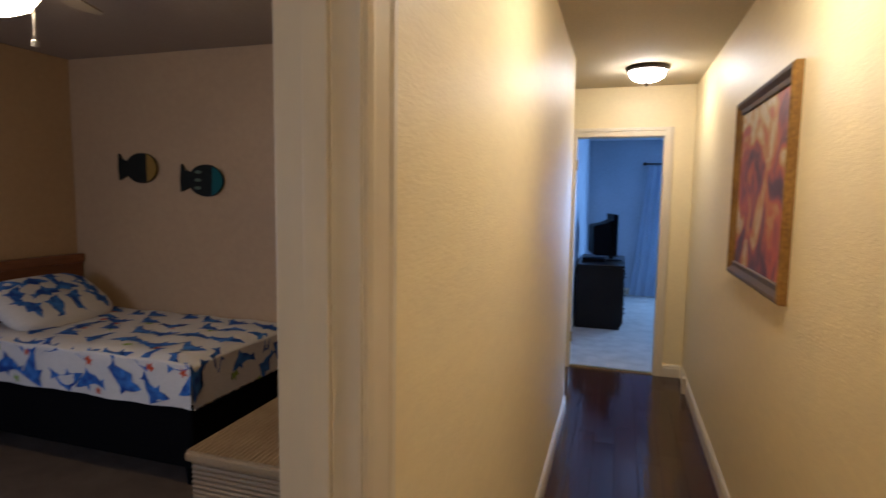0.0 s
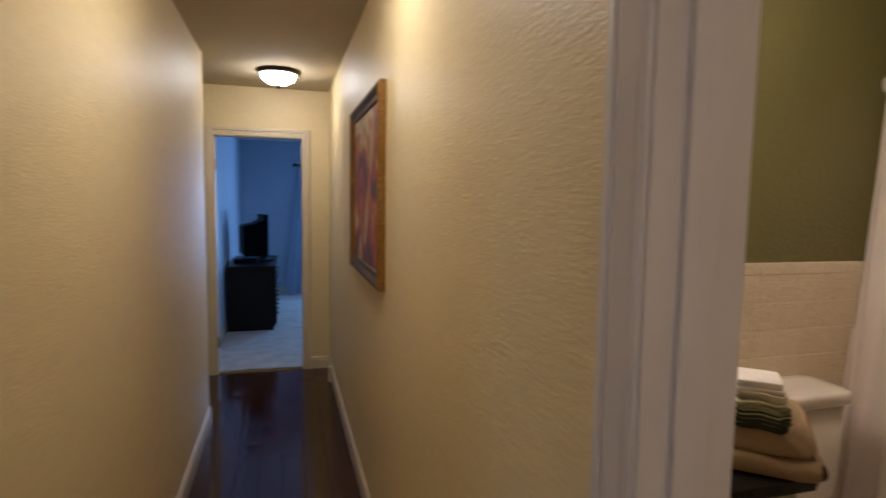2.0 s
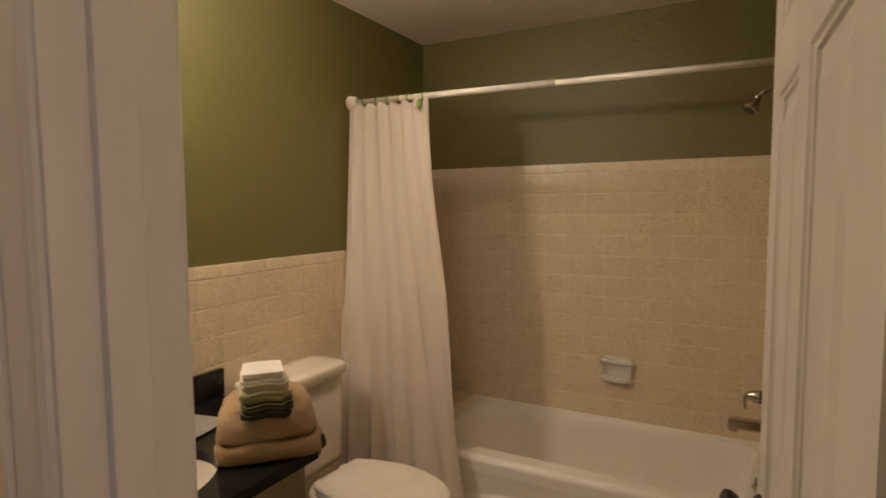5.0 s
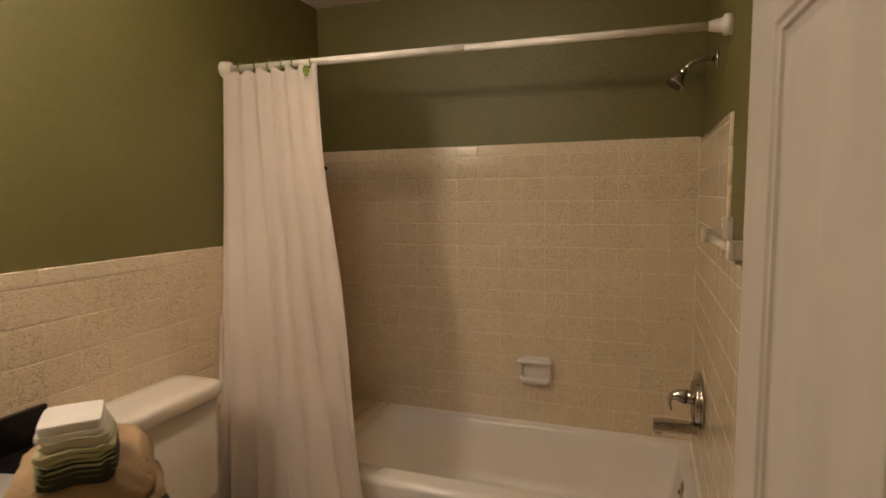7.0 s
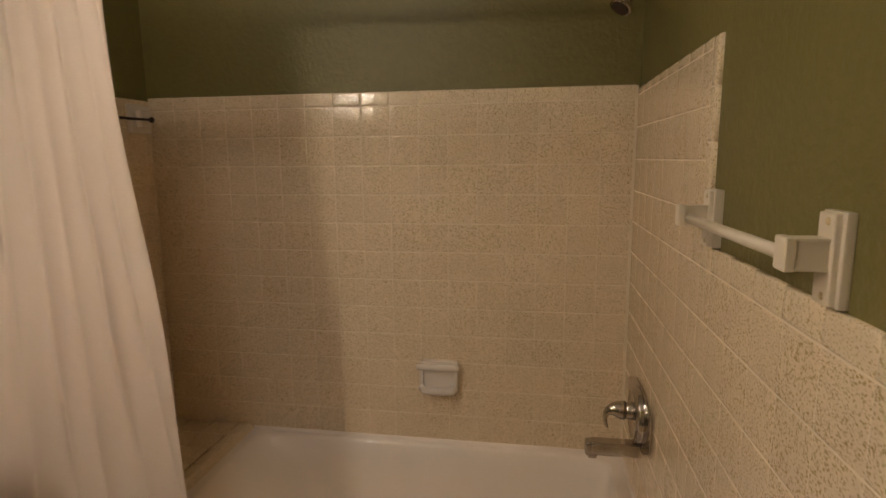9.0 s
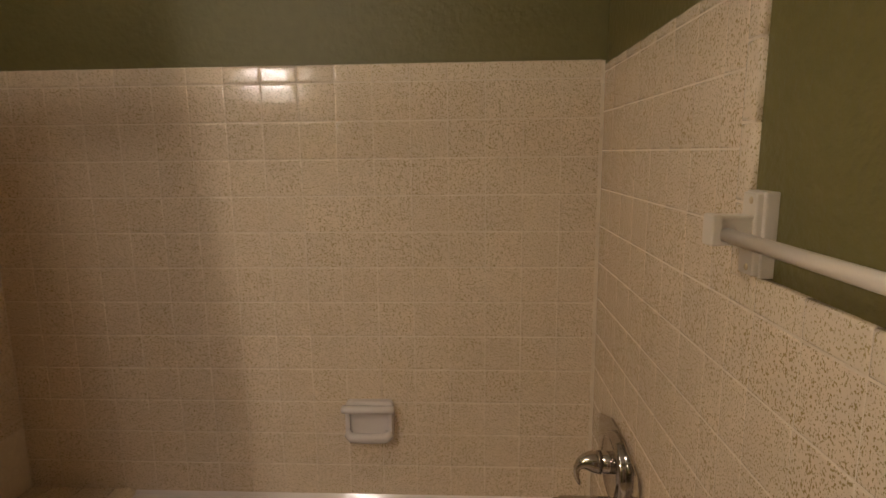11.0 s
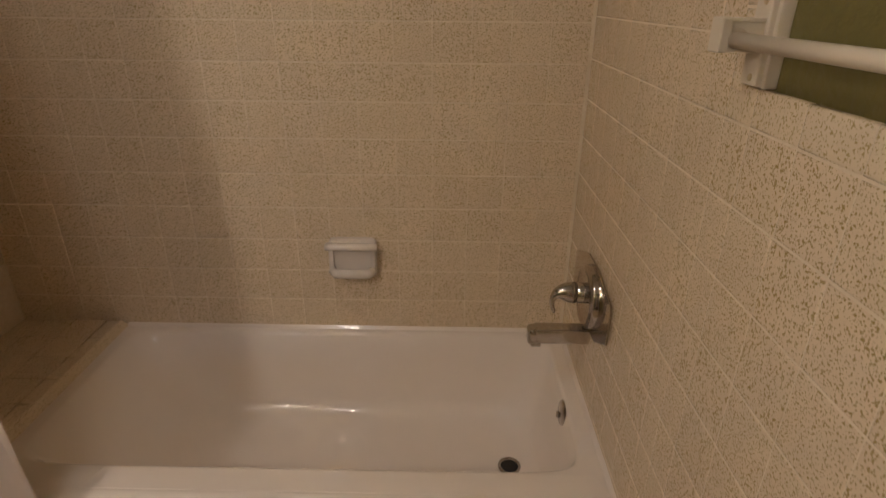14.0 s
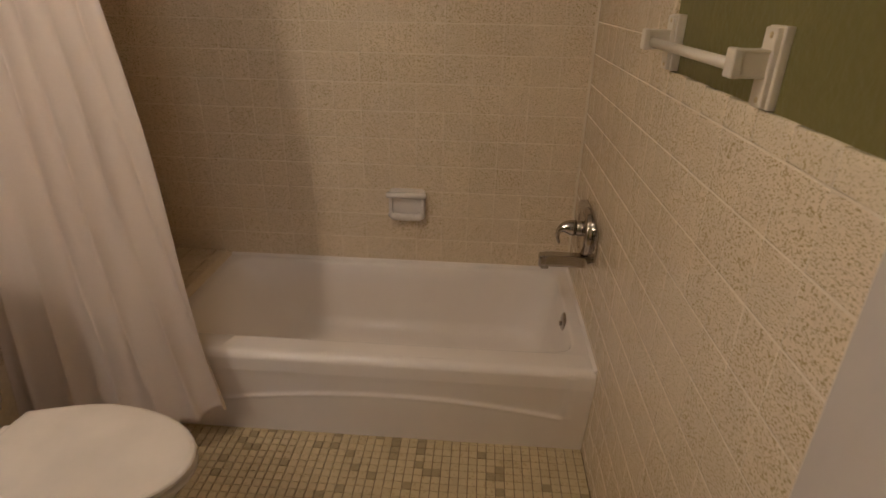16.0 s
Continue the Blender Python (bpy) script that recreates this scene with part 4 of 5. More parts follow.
# vanity with its stone top, basin and splashback
CT = 0.812
van = thing("vanity_cabinet", "sage green vanity cabinet under a black stone top", "cabinet")
carcass = prism([(BW + 0.002, BN - 0.012), (BW + 0.002, 1.225), (1.870, 1.225), (2.020, BN - 0.012)], 0.09, CT - 0.032, "z")
carcass.normal_update()
bmesh.ops.delete(carcass, geom=[f for f in carcass.faces if f.normal.z > 0.9], context="FACES")
part("body", carcass, VANITY_PAINT, van)
part("toe_kick", box(BW + 0.002, 1.84, 1.30, BN - 0.012, -0.003, 0.09), BLACK_FRAME, van)
for a, b in ((1.06, 1.44), (1.46, 1.85)):
    dr = part("door", many(box(a, b, 1.206, 1.224, 0.12, 0.60, 0.003), box(a + 0.05, b - 0.05, 1.200, 1.208, 0.17, 0.55, 0.004)), VANITY_PAINT, van)
    part("handle", tube([((a + b) / 2, 1.205, 0.56), ((a + b) / 2, 1.185, 0.56)], [0.006, 0.013], 12), BRONZE, dr, "dark round knob")
    part("drawer_front", box(a, b, 1.206, 1.224, 0.62, CT - 0.045, 0.003), VANITY_PAINT, van)
top = thing("countertop", "polished black stone vanity top with a splashback", "countertop")
SKX, SKY, SRX, SRY = 1.455, 1.445, 0.240, 0.190
bm = bmesh.new()
outl = [(BW + 0.002, BN - 0.012), (BW + 0.002, 1.165), (1.865, 1.165), (1.900, 1.185), (1.915, 1.215), (2.062, BN - 0.012)]
nn = 48


def cast(a):
    """Where a ray from the basin's centre meets the outline of the top."""
    dx, dy = math.cos(a), math.sin(a)
    best = 9.0
    for p, q in zip(outl, outl[1:] + outl[:1]):
        ex, ey = q[0] - p[0], q[1] - p[1]
        den = dx * ey - dy * ex
        if abs(den) < 1e-9:
            continue
        s = ((p[0] - SKX) * ey - (p[1] - SKY) * ex) / den
        u = ((p[0] - SKX) * dy - (p[1] - SKY) * dx) / den
        if s > 0 and -1e-6 <= u <= 1 + 1e-6:
            best = min(best, s)
    return SKX + dx * best, SKY + dy * best


angs = sorted([2 * math.pi * k / nn for k in range(nn)] + [math.atan2(p[1] - SKY, p[0] - SKX) % (2 * math.pi) for p in outl])
io = [(SKX + SRX * math.cos(a), SKY + SRY * math.sin(a)) for a in angs]
oo = [cast(a) for a in angs]
rows = [[bm.verts.new((x, y, z)) for x, y in pts] for pts, z in ((io, CT - 0.032), (io, CT), (oo, CT), (oo, CT - 0.032))]
for a, b in zip(rows, rows[1:]):
    for k in range(len(a)):
        bm.faces.new((a[k], a[(k + 1) % len(a)], b[(k + 1) % len(a)], b[k]))
bmesh.ops.recalc_face_normals(bm, faces=bm.faces[:])
part("slab", bm, BLACK_STONE, top)
part("splashback", box(BW + 0.002, 2.064, BN - 0.031, BN - 0.012, CT + 0.001, CT + 0.101, 0.002), BLACK_STONE, top)
bs = thing("wash_basin", "white oval undermount wash basin", "basin")
part("bowl", lathe([(1.03, 0.0), (0.985, 0.0), (0.96, -0.02), (0.86, -0.07), (0.62, -0.115), (0.25, -0.130), (0, -0.132)], (0, 0, 0), "z", 48), PORCELAIN, bs, smooth=True).matrix_basis = Matrix.Translation((SKX, SKY, CT - 0.033)) @ Matrix.Diagonal((SRX, SRY, 1, 1))
fc = thing("faucet", "chrome basin faucet behind the wash basin", "faucet")
part("spout", tube([(SKX, 1.735, CT), (SKX, 1.735, CT + 0.10), (SKX, 1.715, CT + 0.135), (SKX, 1.660, CT + 0.140), (SKX, 1.625, CT + 0.115)], [0.018, 0.015, 0.013, 0.012, 0.012], 16), CHROME, fc, smooth=True)
for sx in (-0.1, 0.1):
    part("tap_handle", lathe([(0.022, 0.0), (0.020, 0.03), (0.014, 0.045), (0.020, 0.055), (0.012, 0.07), (0, 0.071)], (SKX + sx, 1.735, CT), "z", 18), CHROME, fc, smooth=True)

# towels stacked on the vanity top
TQ = Matrix.Translation((1.806, 1.300, 0)) @ Matrix.Rotation(radians(-42), 4, "Z")


def lump(x, y, z, k):
    """Slow unevenness of a soft pile."""
    return 0.5 * math.sin(23 * x + 3.1 * k) * math.sin(19 * y + 1.7 * k) + 0.3 * math.sin(47 * x - 31 * y + 40 * z + k) + 0.2 * math.sin(90 * x + 70 * y + 110 * z + 2 * k)


def bath_towel(label, w, dp, z0, h, taper, k, off=(0, 0), hump=0.0):
    """A thick folded towel: fat rounded edges, sagging crown, uneven pile."""
    t = thing("bath_towel", label, "towel", "tan towels in the stack")

    def skin(u, v):
        a = 2 * math.pi * u
        c, s = math.cos(a), math.sin(a)
        if v < 0.62:  # side, rounded under and over
            q = v / 0.62
            b = math.pi * (q - 0.5)
            zz, edge = 0.5 + 0.5 * math.sin(b), max(math.cos(b), 0.0) ** 0.6
            rim = 1 - (0.030 / (w / 2)) * (1 - edge) - taper * zz ** 1.4
        else:  # closing over the top
            zz = 1.0
            rim = (1 - 0.030 / (w / 2) - taper) * (1 - (v - 0.62) / 0.38)
        x = off[0] + w / 2 * math.copysign(abs(c) ** 0.34, c) * rim
        y = off[1] + dp / 2 * math.copysign(abs(s) ** 0.34, s) * rim
        z = z0 + h * zz
        z += hump * zz * max(0.0, (y - off[1] + 0.25 * (x - off[0])) / (dp / 2)) ** 0.8
        n = lump(x, y, z, k)
        x += 0.0070 * n * (c if v < 0.62 else 0)
        y += 0.0070 * n * (s if v < 0.62 else 0)
        z += 0.0060 * n * zz + (0.004 * math.sin(30 * x + k) * zz)
        return (x, y, z)
    part("towel_cloth", grid(90, 40, skin, close_u=True), TOWEL_TAN, t, smooth=True).matrix_basis = TQ
    # pile: short loops that break up the outline
    rp = random.Random(k)
    bm = bmesh.new()
    for _ in range(5200):
        p, e = Vector(skin(rp.random(), rp.uniform(0.03, 0.9))), rp.uniform(0.0012, 0.0028)
        o = Vector((p.x - off[0], p.y - off[1], 0.6 * (p.z - z0 - h * 0.4))).normalized()
        d = (o + Vector((rp.uniform(-0.7, 0.7), rp.uniform(-0.7, 0.7), rp.uniform(-0.7, 0.7)))).normalized()
        q = d.orthogonal().normalized() * e * 0.45
        vs = [bm.verts.new(c) for c in (p - q, p + q, p + d * e * 1.5)]
        bm.faces.new(vs)
    pile = part("terry_pile", bm, TOWEL_TAN, t)
    pile.matrix_basis = TQ
    tagged(pile, "fuzzy tan terry loops", kind="stuff")
    return t


def washcloths(name, label, w, dp, z0, layers, off, wave, k):
    """Thin folded cloths, each layer following the wave of those below it."""
    t = thing(name, label, "towel", "washcloths on the towels")
    z = z0
    for i, (lh, mat) in enumerate(layers):
        rk = random.Random(k * 50 + i)
        jx, jy, jw = rk.uniform(-0.005, 0.005), rk.uniform(-0.006, 0.006), rk.uniform(0.93, 1.04)
        if lh < 0.004:  # stitched pale edge, a little proud of the folds
            jx, jy, jw = 0.0, -0.004, 1.022
        am = wave * (0.55 + 0.9 * rk.random())

        def skin(u, v, z=z, lh=lh, jx=jx, jy=jy, jw=jw, am=am):
            a = 2 * math.pi * u
            c, s = math.cos(a), math.sin(a)
            b = math.pi * (v - 0.5)
            edge = max(math.cos(b), 0.0) ** 0.5
            rim = (1 - 0.5 * lh / w * (1 - edge)) if 0.12 < v < 0.88 else (0.985 * min(v, 1 - v) / 0.12)
            x = off[0] + jx + w * jw / 2 * math.copysign(abs(c) ** 0.2, c) * rim
            y = off[1] + jy + dp / 2 * math.copysign(abs(s) ** 0.2, s) * rim
            zz = 0.0 if v < 0.12 else (1.0 if v > 0.88 else 0.5 + 0.5 * math.sin(math.pi * ((v - 0.12) / 0.76 - 0.5)))
            return (x, y, z + lh * zz + am * math.sin(x * 75 + 1.1 + am * 300) * math.cos(x * 23) + 0.4 * am * math.sin(y * 60 + k) + 0.5 * am * math.sin(x * 150 + y * 40 + am * 900))
        ob = part("fold", grid(64, 16, skin, close_u=True), mat, t, smooth=True)
        ob.matrix_basis = TQ
        z += lh * 0.98
    return t, z


lower_towel = bath_towel("thick tan terry bath towel folded on the vanity top", 0.292, 0.25, CT + 0.002, 0.056, 0.0, 3)
bath_towel("plump tan terry bath towel under the washcloths", 0.280, 0.25, CT + 0.058, 0.076, 0.15, 8, (-0.006, 0.006), 0.034)
part("fold_end", tube([(0.132, -0.100, CT + 0.028), (0.137, -0.092, CT + 0.029), (0.138, -0.066, CT + 0.029), (0.134, -0.056, CT + 0.028)], [0.008, 0.017, 0.017, 0.008], 14, flat=1.25), TOWEL_BROWN, lower_towel, "dark brown folded end", True).matrix_basis = TQ
D, E, L, C, W = TOWEL_DARK, TOWEL_EDGE, TOWEL_LIME, TOWEL_CREAM, TOWEL_WHITE
WZ = CT + 0.127
_, WZ = washcloths("washcloth_stack", "dark olive folded washcloths with pale wavy edges", 0.136, 0.14, WZ, ((0.017, D), (0.0022, E), (0.010, D), (0.0024, E), (0.008, D), (0.0022, L), (0.009, D), (0.002, E)), (-0.009, -0.048), 0.0050, 1)
_, WZ = washcloths("washcloth", "pale green folded washcloth on the stack", 0.134, 0.14, WZ, ((0.010, L), (0.008, L)), (-0.009, -0.046), 0.0050, 2)
_, WZ = washcloths("washcloth", "cream folded washcloth on the stack", 0.124, 0.13, WZ, ((0.007, C), (0.006, C), (0.007, C), (0.006, C)), (-0.010, -0.043), 0.0030, 3)
_, WZ = washcloths("washcloth", "white folded washcloth on top of the stack", 0.119, 0.13, WZ, ((0.012, W), (0.019, W)), (-0.010, -0.041), 0.0014, 4)

# amenity tray with a wrapped soap
tr = thing("amenity_tray", "grey paper amenity tray on the vanity top", "tray")
TM = Matrix.Translation((1.765, 1.625, CT + 0.002)) @ Matrix.Rotation(radians(12), 4, "Z")
part("card", grid(16, 10, lambda u, v: (-0.088 + 0.176 * u, -0.085 + 0.17 * v, 0.004 + 0.012 * abs(2 * u - 1) ** 3)), PAPER, tr).matrix_basis = TM
part("printed_patch", box(-0.045, 0.01, -0.02, 0.045, 0.007, 0.009), INK, tr).matrix_basis = TM
sb = thing("wrapped_soap", "small white wrapped soap on the tray", "soap")
part("wrapper", box(-0.022, 0.040, -0.018, 0.022, 0.0095, 0.026, 0.006, seg=3), TOWEL_WHITE, sb).matrix_basis = TM @ Matrix.Rotation(radians(25), 4, "Z")

# bell-shaped ceramic cup holder on the wall
ch = thing("cup_holder", "white flared ceramic holder on the tiled wall", "holder")
part("holder_body", lathe([(0, 0.120), (0.010, 0.120), (0.014, 0.085), (0.024, 0.045), (0.040, 0.012), (0.044, 0.0), (0.040, -0.004), (0, -0.004)], (1.795, BN - 0.056, 0.975), "z", 28), CERAMIC, ch, smooth=True)
part("wall_stem", box(1.780, 1.810, BN - 0.056, BN - 0.009, 1.02, 1.06, 0.006), CERAMIC, ch)

# mirror and vanity light
mi = thing("mirror", "dark framed mirror above the wash basin", "mirror")
MX0, MX1, MZ0, MZ1 = 1.09, 1.818, 1.350, 1.880
part("glass", box(MX0 + 0.03, MX1 - 0.03, BN - 0.014, BN - 0.006, MZ0 + 0.03, MZ1 - 0.03), MIRROR, mi)
for nm, b in (("frame_bar", (MX0, MX1, MZ1 - 0.04, MZ1)), ("frame_bar", (MX0, MX1, MZ0, MZ0 + 0.04)), ("frame_stile", (MX0, MX0 + 0.04, MZ0 + 0.04, MZ1 - 0.04)), ("frame_stile", (MX1 - 0.04, MX1, MZ0 + 0.04, MZ1 - 0.04))):
    part(nm, box(b[0], b[1], BN - 0.030, BN, b[2], b[3], 0.004), BLACK_FRAME, mi)
vl = thing("vanity_light", "vanity light bar with lit frosted bulbs", "wall lamp")
part("back_plate", box(1.045, 1.68, BN - 0.03, BN, 1.995, 2.105, 0.006), CHROME, vl)
for x in (1.12, 1.28, 1.44, 1.60):
    sk = part("socket", lathe([(0.028, 0.0), (0.028, 0.050), (0.02, 0.060)], (x, BN - 0.028, 2.05), "-y", 20), CHROME, vl, smooth=True)
    part("bulb", lathe([(0, 0.092), (0.022, 0.088), (0.038, 0.072), (0.044, 0.050), (0.038, 0.028), (0.022, 0.012), (0.015, 0.0)], (x, BN - 0.085, 2.05), "-y", 20), LIT_VANITY, sk, smooth=True)


# six-panel door swung into the bathroom
def panel_door():
    t = thing("door_bathroom", "white six-panel door standing open in the bathroom", "door")
    x0, x1, yf, yb, z1 = 1.040, 1.818, 0.046, 0.011, 2.025
    w = x1 - x0
    cols = ((x0 + 0.115, x0 + 0.345), (x1 - 0.345, x1 - 0.115))
    rowsz = ((0.22, 0.80), (0.95, 1.69), (1.79, 1.925))
    bm = bmesh.new()
    xs = [x0, cols[0][0], cols[0][1], cols[1][0], cols[1][1], x1]
    zs = [0.012, rowsz[0][0], rowsz[0][1], rowsz[1][0], rowsz[1][1], rowsz[2][0], rowsz[2][1], z1]
    for i in range(5):
        for j in range(7):
            if i in (1, 3) and j in (1, 3, 5):
                continue
            box(xs[i], xs[i + 1], yb, yf, zs[j], zs[j + 1], 0, bm)
    bmesh.ops.remove_doubles(bm, verts=bm.verts[:], dist=1e-5)
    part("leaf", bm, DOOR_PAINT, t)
    for a, b in cols:
        for lo, hi in rowsz:
            prof = [(0.0, 0.0), (0.003, -0.0040), (0.009, -0.0050), (0.011, -0.0095), (0.020, -0.0110), (0.024, -0.0105), (0.054, -0.0022), (0.057, -0.0020)]
            pb = bmesh.new()
            for y, sg in ((yf, 1), (yb, -1)):
                lps = [[pb.verts.new((px, y + sg * dz, pz)) for px, pz in ((a + o, lo + o), (b - o, lo + o), (b - o, hi - o), (a + o, hi - o))] for o, dz in prof]
                for p, q in zip(lps, lps[1:]):
                    for k in range(4):
                        pb.faces.new((p[k], p[(k + 1) % 4], q[(k + 1) % 4], q[k]))
                pb.faces.new(lps[-1])
            bmesh.ops.recalc_face_normals(pb, faces=pb.faces[:])
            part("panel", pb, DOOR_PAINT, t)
    for z, in ((0.25,), (1.05,), (1.80,)):
        part("hinge", tube([(x0 - 0.010, yb - 0.004, z - 0.045), (x0 - 0.010, yb - 0.004, z + 0.045)], 0.007, 10), BRASS, t, "brass hinge")
    kn = part("door_knob", lathe([(0.030, 0.0), (0.030, 0.006), (0.024, 0.012), (0.012, 0.016), (0.011, 0.030), (0.022, 0.038), (0.029, 0.050), (0.028, 0.060), (0.016, 0.067), (0, 0.068)], (x1 - 0.062, yf, 0.965), "y", 26), BRONZE, t, "dark bronze round knob", True)
    part("door_knob", lathe([(0.030, 0.0), (0.030, 0.006), (0.024, 0.012), (0.012, 0.016), (0.011, 0.022), (0.024, 0.030), (0.024, 0.038), (0, 0.042)], (x1 - 0.062, yb, 0.965), "-y", 26), BRONZE, t, "dark bronze round knob", True)
    # stands not quite square to the wall
    t.matrix_basis = Matrix.Translation((x1, yf, 0)) @ Matrix.Rotation(radians(2.3), 4, "Z") @ Matrix.Translation((-x1, -yf, 0))
    return t


panel_door()

# ---- hall things ----
pic = thing("framed_painting", "abstract red and ochre painting in a gilt frame", "painting")
PY0, PY1, PZ0, PZ1, PX = 2.255, 3.205, 1.160, 1.992, HR
PF = 0.066


def rail(a, b, vertical):
    """One mitred side of the frame, with a hollow moulding that falls towards the canvas."""
    prof = [(0.0, 0.0), (0.0, 0.026), (0.010, 0.034), (0.020, 0.032), (0.039, 0.018), (0.052, 0.016), (0.055, 0.020), (0.062, 0.018), (0.066, 0.008), (0.066, 0.0)]
    out = bmesh.new()
    ends = []
    for s in (0, 1):
        ring = []
        for d, h in prof:
            if vertical:
                y = a + d if b > 0 else a - d
                z = PZ0 + d if s == 0 else PZ1 - d
            else:
                z = a + d if b > 0 else a - d
                y = PY0 + d if s == 0 else PY1 - d
            ring.append(out.verts.new((PX - h, y, z)))
        ends.append(ring)
    for k in range(len(prof)):
        out.faces.new((ends[0][k], ends[0][(k + 1) % len(prof)], ends[1][(k + 1) % len(prof)], ends[1][k]))
    out.faces.new(ends[0])
    out.faces.new(ends[1][::-1])
    bmesh.ops.recalc_face_normals(out, faces=out.faces[:])
    return out


part("frame_stile", rail(PY0, 1, True), GOLD, pic)
part("frame_stile", rail(PY1, -1, True), GOLD, pic)
part("frame_rail", rail(PZ0, 1, False), BROWN_FRAME, pic, "dark brown polished moulding")
part("frame_rail", rail(PZ1, -1, False), BROWN_FRAME, pic, "dark brown polished moulding")
part("canvas", box(PX - 0.011, PX - 0.002, PY0 + PF - 0.002, PY1 - PF + 0.002, PZ0 + PF - 0.002, PZ1 - PF + 0.002), CANVAS, pic, "abstract canvas in red, plum and cream")


def dome_light(x, y, label, glass=LIT_HALL, top=HC, group="dome lights of the hall"):
    t = thing("ceiling_light", label, "ceiling light", group)
    part("canopy", lathe([(0, 0.0), (0.150, 0.0), (0.152, 0.010), (0.140, 0.026), (0.118, 0.034), (0.112, 0.030)], (x, y, top), "-z", 36), BRONZE, t, smooth=True)
    part("glass_dome", lathe([(0.125, 0.030), (0.122, 0.046), (0.105, 0.074), (0.072, 0.096), (0.035, 0.106), (0, 0.108)], (x, y, top), "-z", 36), glass, t, "lit alabaster glass dome", True)
    part("finial", lathe([(0.016, 0.104), (0.018, 0.112), (0.010, 0.122), (0.012, 0.130), (0, 0.136)], (x, y, top), "-z", 16), BRONZE, t, smooth=True)
    return t


dome_light(0.490, 4.40, "lit alabaster dome ceiling light with a bronze rim", LIT_FAR)
dome_light(0.55, 1.80, "lit alabaster dome light beside the painting")
# unseen lamp, added behind the walk to brighten the jambs and near walls
dome_light(0.62, -0.95, "unseen dome light added as fill behind the walk", LIT_FILL)
dome_light(2.17, 1.12, "lit opal dome light on the bathroom ceiling", LIT_BATH, BC, "lights of the bathroom")


# small blocks at the baseboard
for y in (4.72,):
    ds = thing("baseboard_block", "small white block at the baseboard's end", "trim block")
    part("block", box(HR - 0.040, HR - 0.014, y - 0.03, y + 0.03, 0.0, 0.125, 0.004), TRIM_HALL, ds)
ds = thing("baseboard_block", "small white outlet block by the baseboard", "trim block")
part("block", box(HR - 0.040, HR - 0.014, 1.62, 1.70, 0.0, 0.12, 0.004), TRIM_HALL, ds)

# ---- far bedroom ----
dr = thing("dresser", "black lacquered wooden dresser on the carpet", "dresser")
DX0, DX1, DY0, DY1, DH = -0.105, 0.415, 6.66, 7.86, 0.728
part("body", box(DX0, DX1, DY0 + 0.01, DY1 - 0.01, 0.05, DH, 0.004), LACQUER, dr)
part("top", box(DX0, DX1 + 0.02, DY0 - 0.012, DY1 + 0.012, DH + 0.001, DH + 0.024, 0.005), LACQUER, dr)
part("plinth", box(DX0, DX1 - 0.02, DY0 + 0.02, DY1 - 0.02, 0.006, 0.05), LACQUER, dr)
for i in range(2):
    for j in range(3):
        ya, yb2 = DY0 + 0.04 + i * 0.585, DY0 + 0.605 + i * 0.585
        za = 0.075 + j * 0.214
        dw = part("drawer", box(DX1, DX1 + 0.016, ya, yb2, za, za + 0.202, 0.004), LACQUER, dr)
        for k in (0.25, 0.75):
            part("knob", lathe([(0.008, 0.0), (0.008, 0.012), (0.016, 0.020), (0, 0.026)], (DX1 + 0.014, ya + (yb2 - ya) * k, za + 0.10), "x", 12), LACQUER, dw)
tv = thing("television", "black flat television turned on the dresser", "television")
TVM = Matrix.Translation((0.262, 7.30, DH + 0.026)) @ Matrix.Rotation(radians(102), 4, "Z")
part("screen", box(-0.235, 0.235, -0.03, 0.02, 0.060, 0.565, 0.010, seg=3), SCREEN, tv).matrix_basis = TVM
part("back_housing", prism([(0.018, 0.065), (0.018, 0.50), (0.11, 0.455), (0.225, 0.435), (0.25, 0.415), (0.25, 0.10), (0.225, 0.065)], -0.195, 0.195, "x", None, 0.012), SCREEN, tv).matrix_basis = TVM
part("stand", many(box(-0.16, 0.16, -0.10, 0.10, 0.0, 0.016, 0.006), box(-0.05, 0.05, -0.02, 0.03, 0.014, 0.09)), LACQUER, tv).matrix_basis = TVM
md = thing("media_box", "small black media box on the dresser", "media player")
part("case", box(-0.06, 0.20, 6.98, 7.16, DH + 0.025, DH + 0.062, 0.006), SCREEN, md)
dp = thing("window_drape", "pale blue floor-length window drape", "curtain")


def drape(u, v):
    z = 2.00 - v * 1.985
    edge = 0.745 - 0.215 * v ** 1.1
    x = edge + (1.55 - edge) * u
    ph = u * 2 * math.pi * 8
    return (x, 9.135 + 0.028 * math.sin(ph + 0.5 * math.sin(v * 5)) - 0.03 * v * (1 - u), z)


part("drape_cloth", grid(120, 30, drape), DRAPE, dp, smooth=True)
dr2 = thing("drape_rod", "dark metal drape rod above the window", "curtain rod")
part("pole", tube([(0.70, 9.135, 2.035), (3.0, 9.135, 2.035)], 0.012, 12), BRONZE, dr2)
part("finial", lathe([(0, 0.0), (0.026, 0.012), (0.030, 0.030), (0.018, 0.05), (0.012, 0.06)], (0.655, 9.135, 2.035), "x", 16), BRONZE, dr2, smooth=True)
for x in (0.80, 2.9):
    part("bracket", box(x - 0.01, x + 0.01, 9.147, 9.23, 2.025, 2.045), BRONZE, dr2)

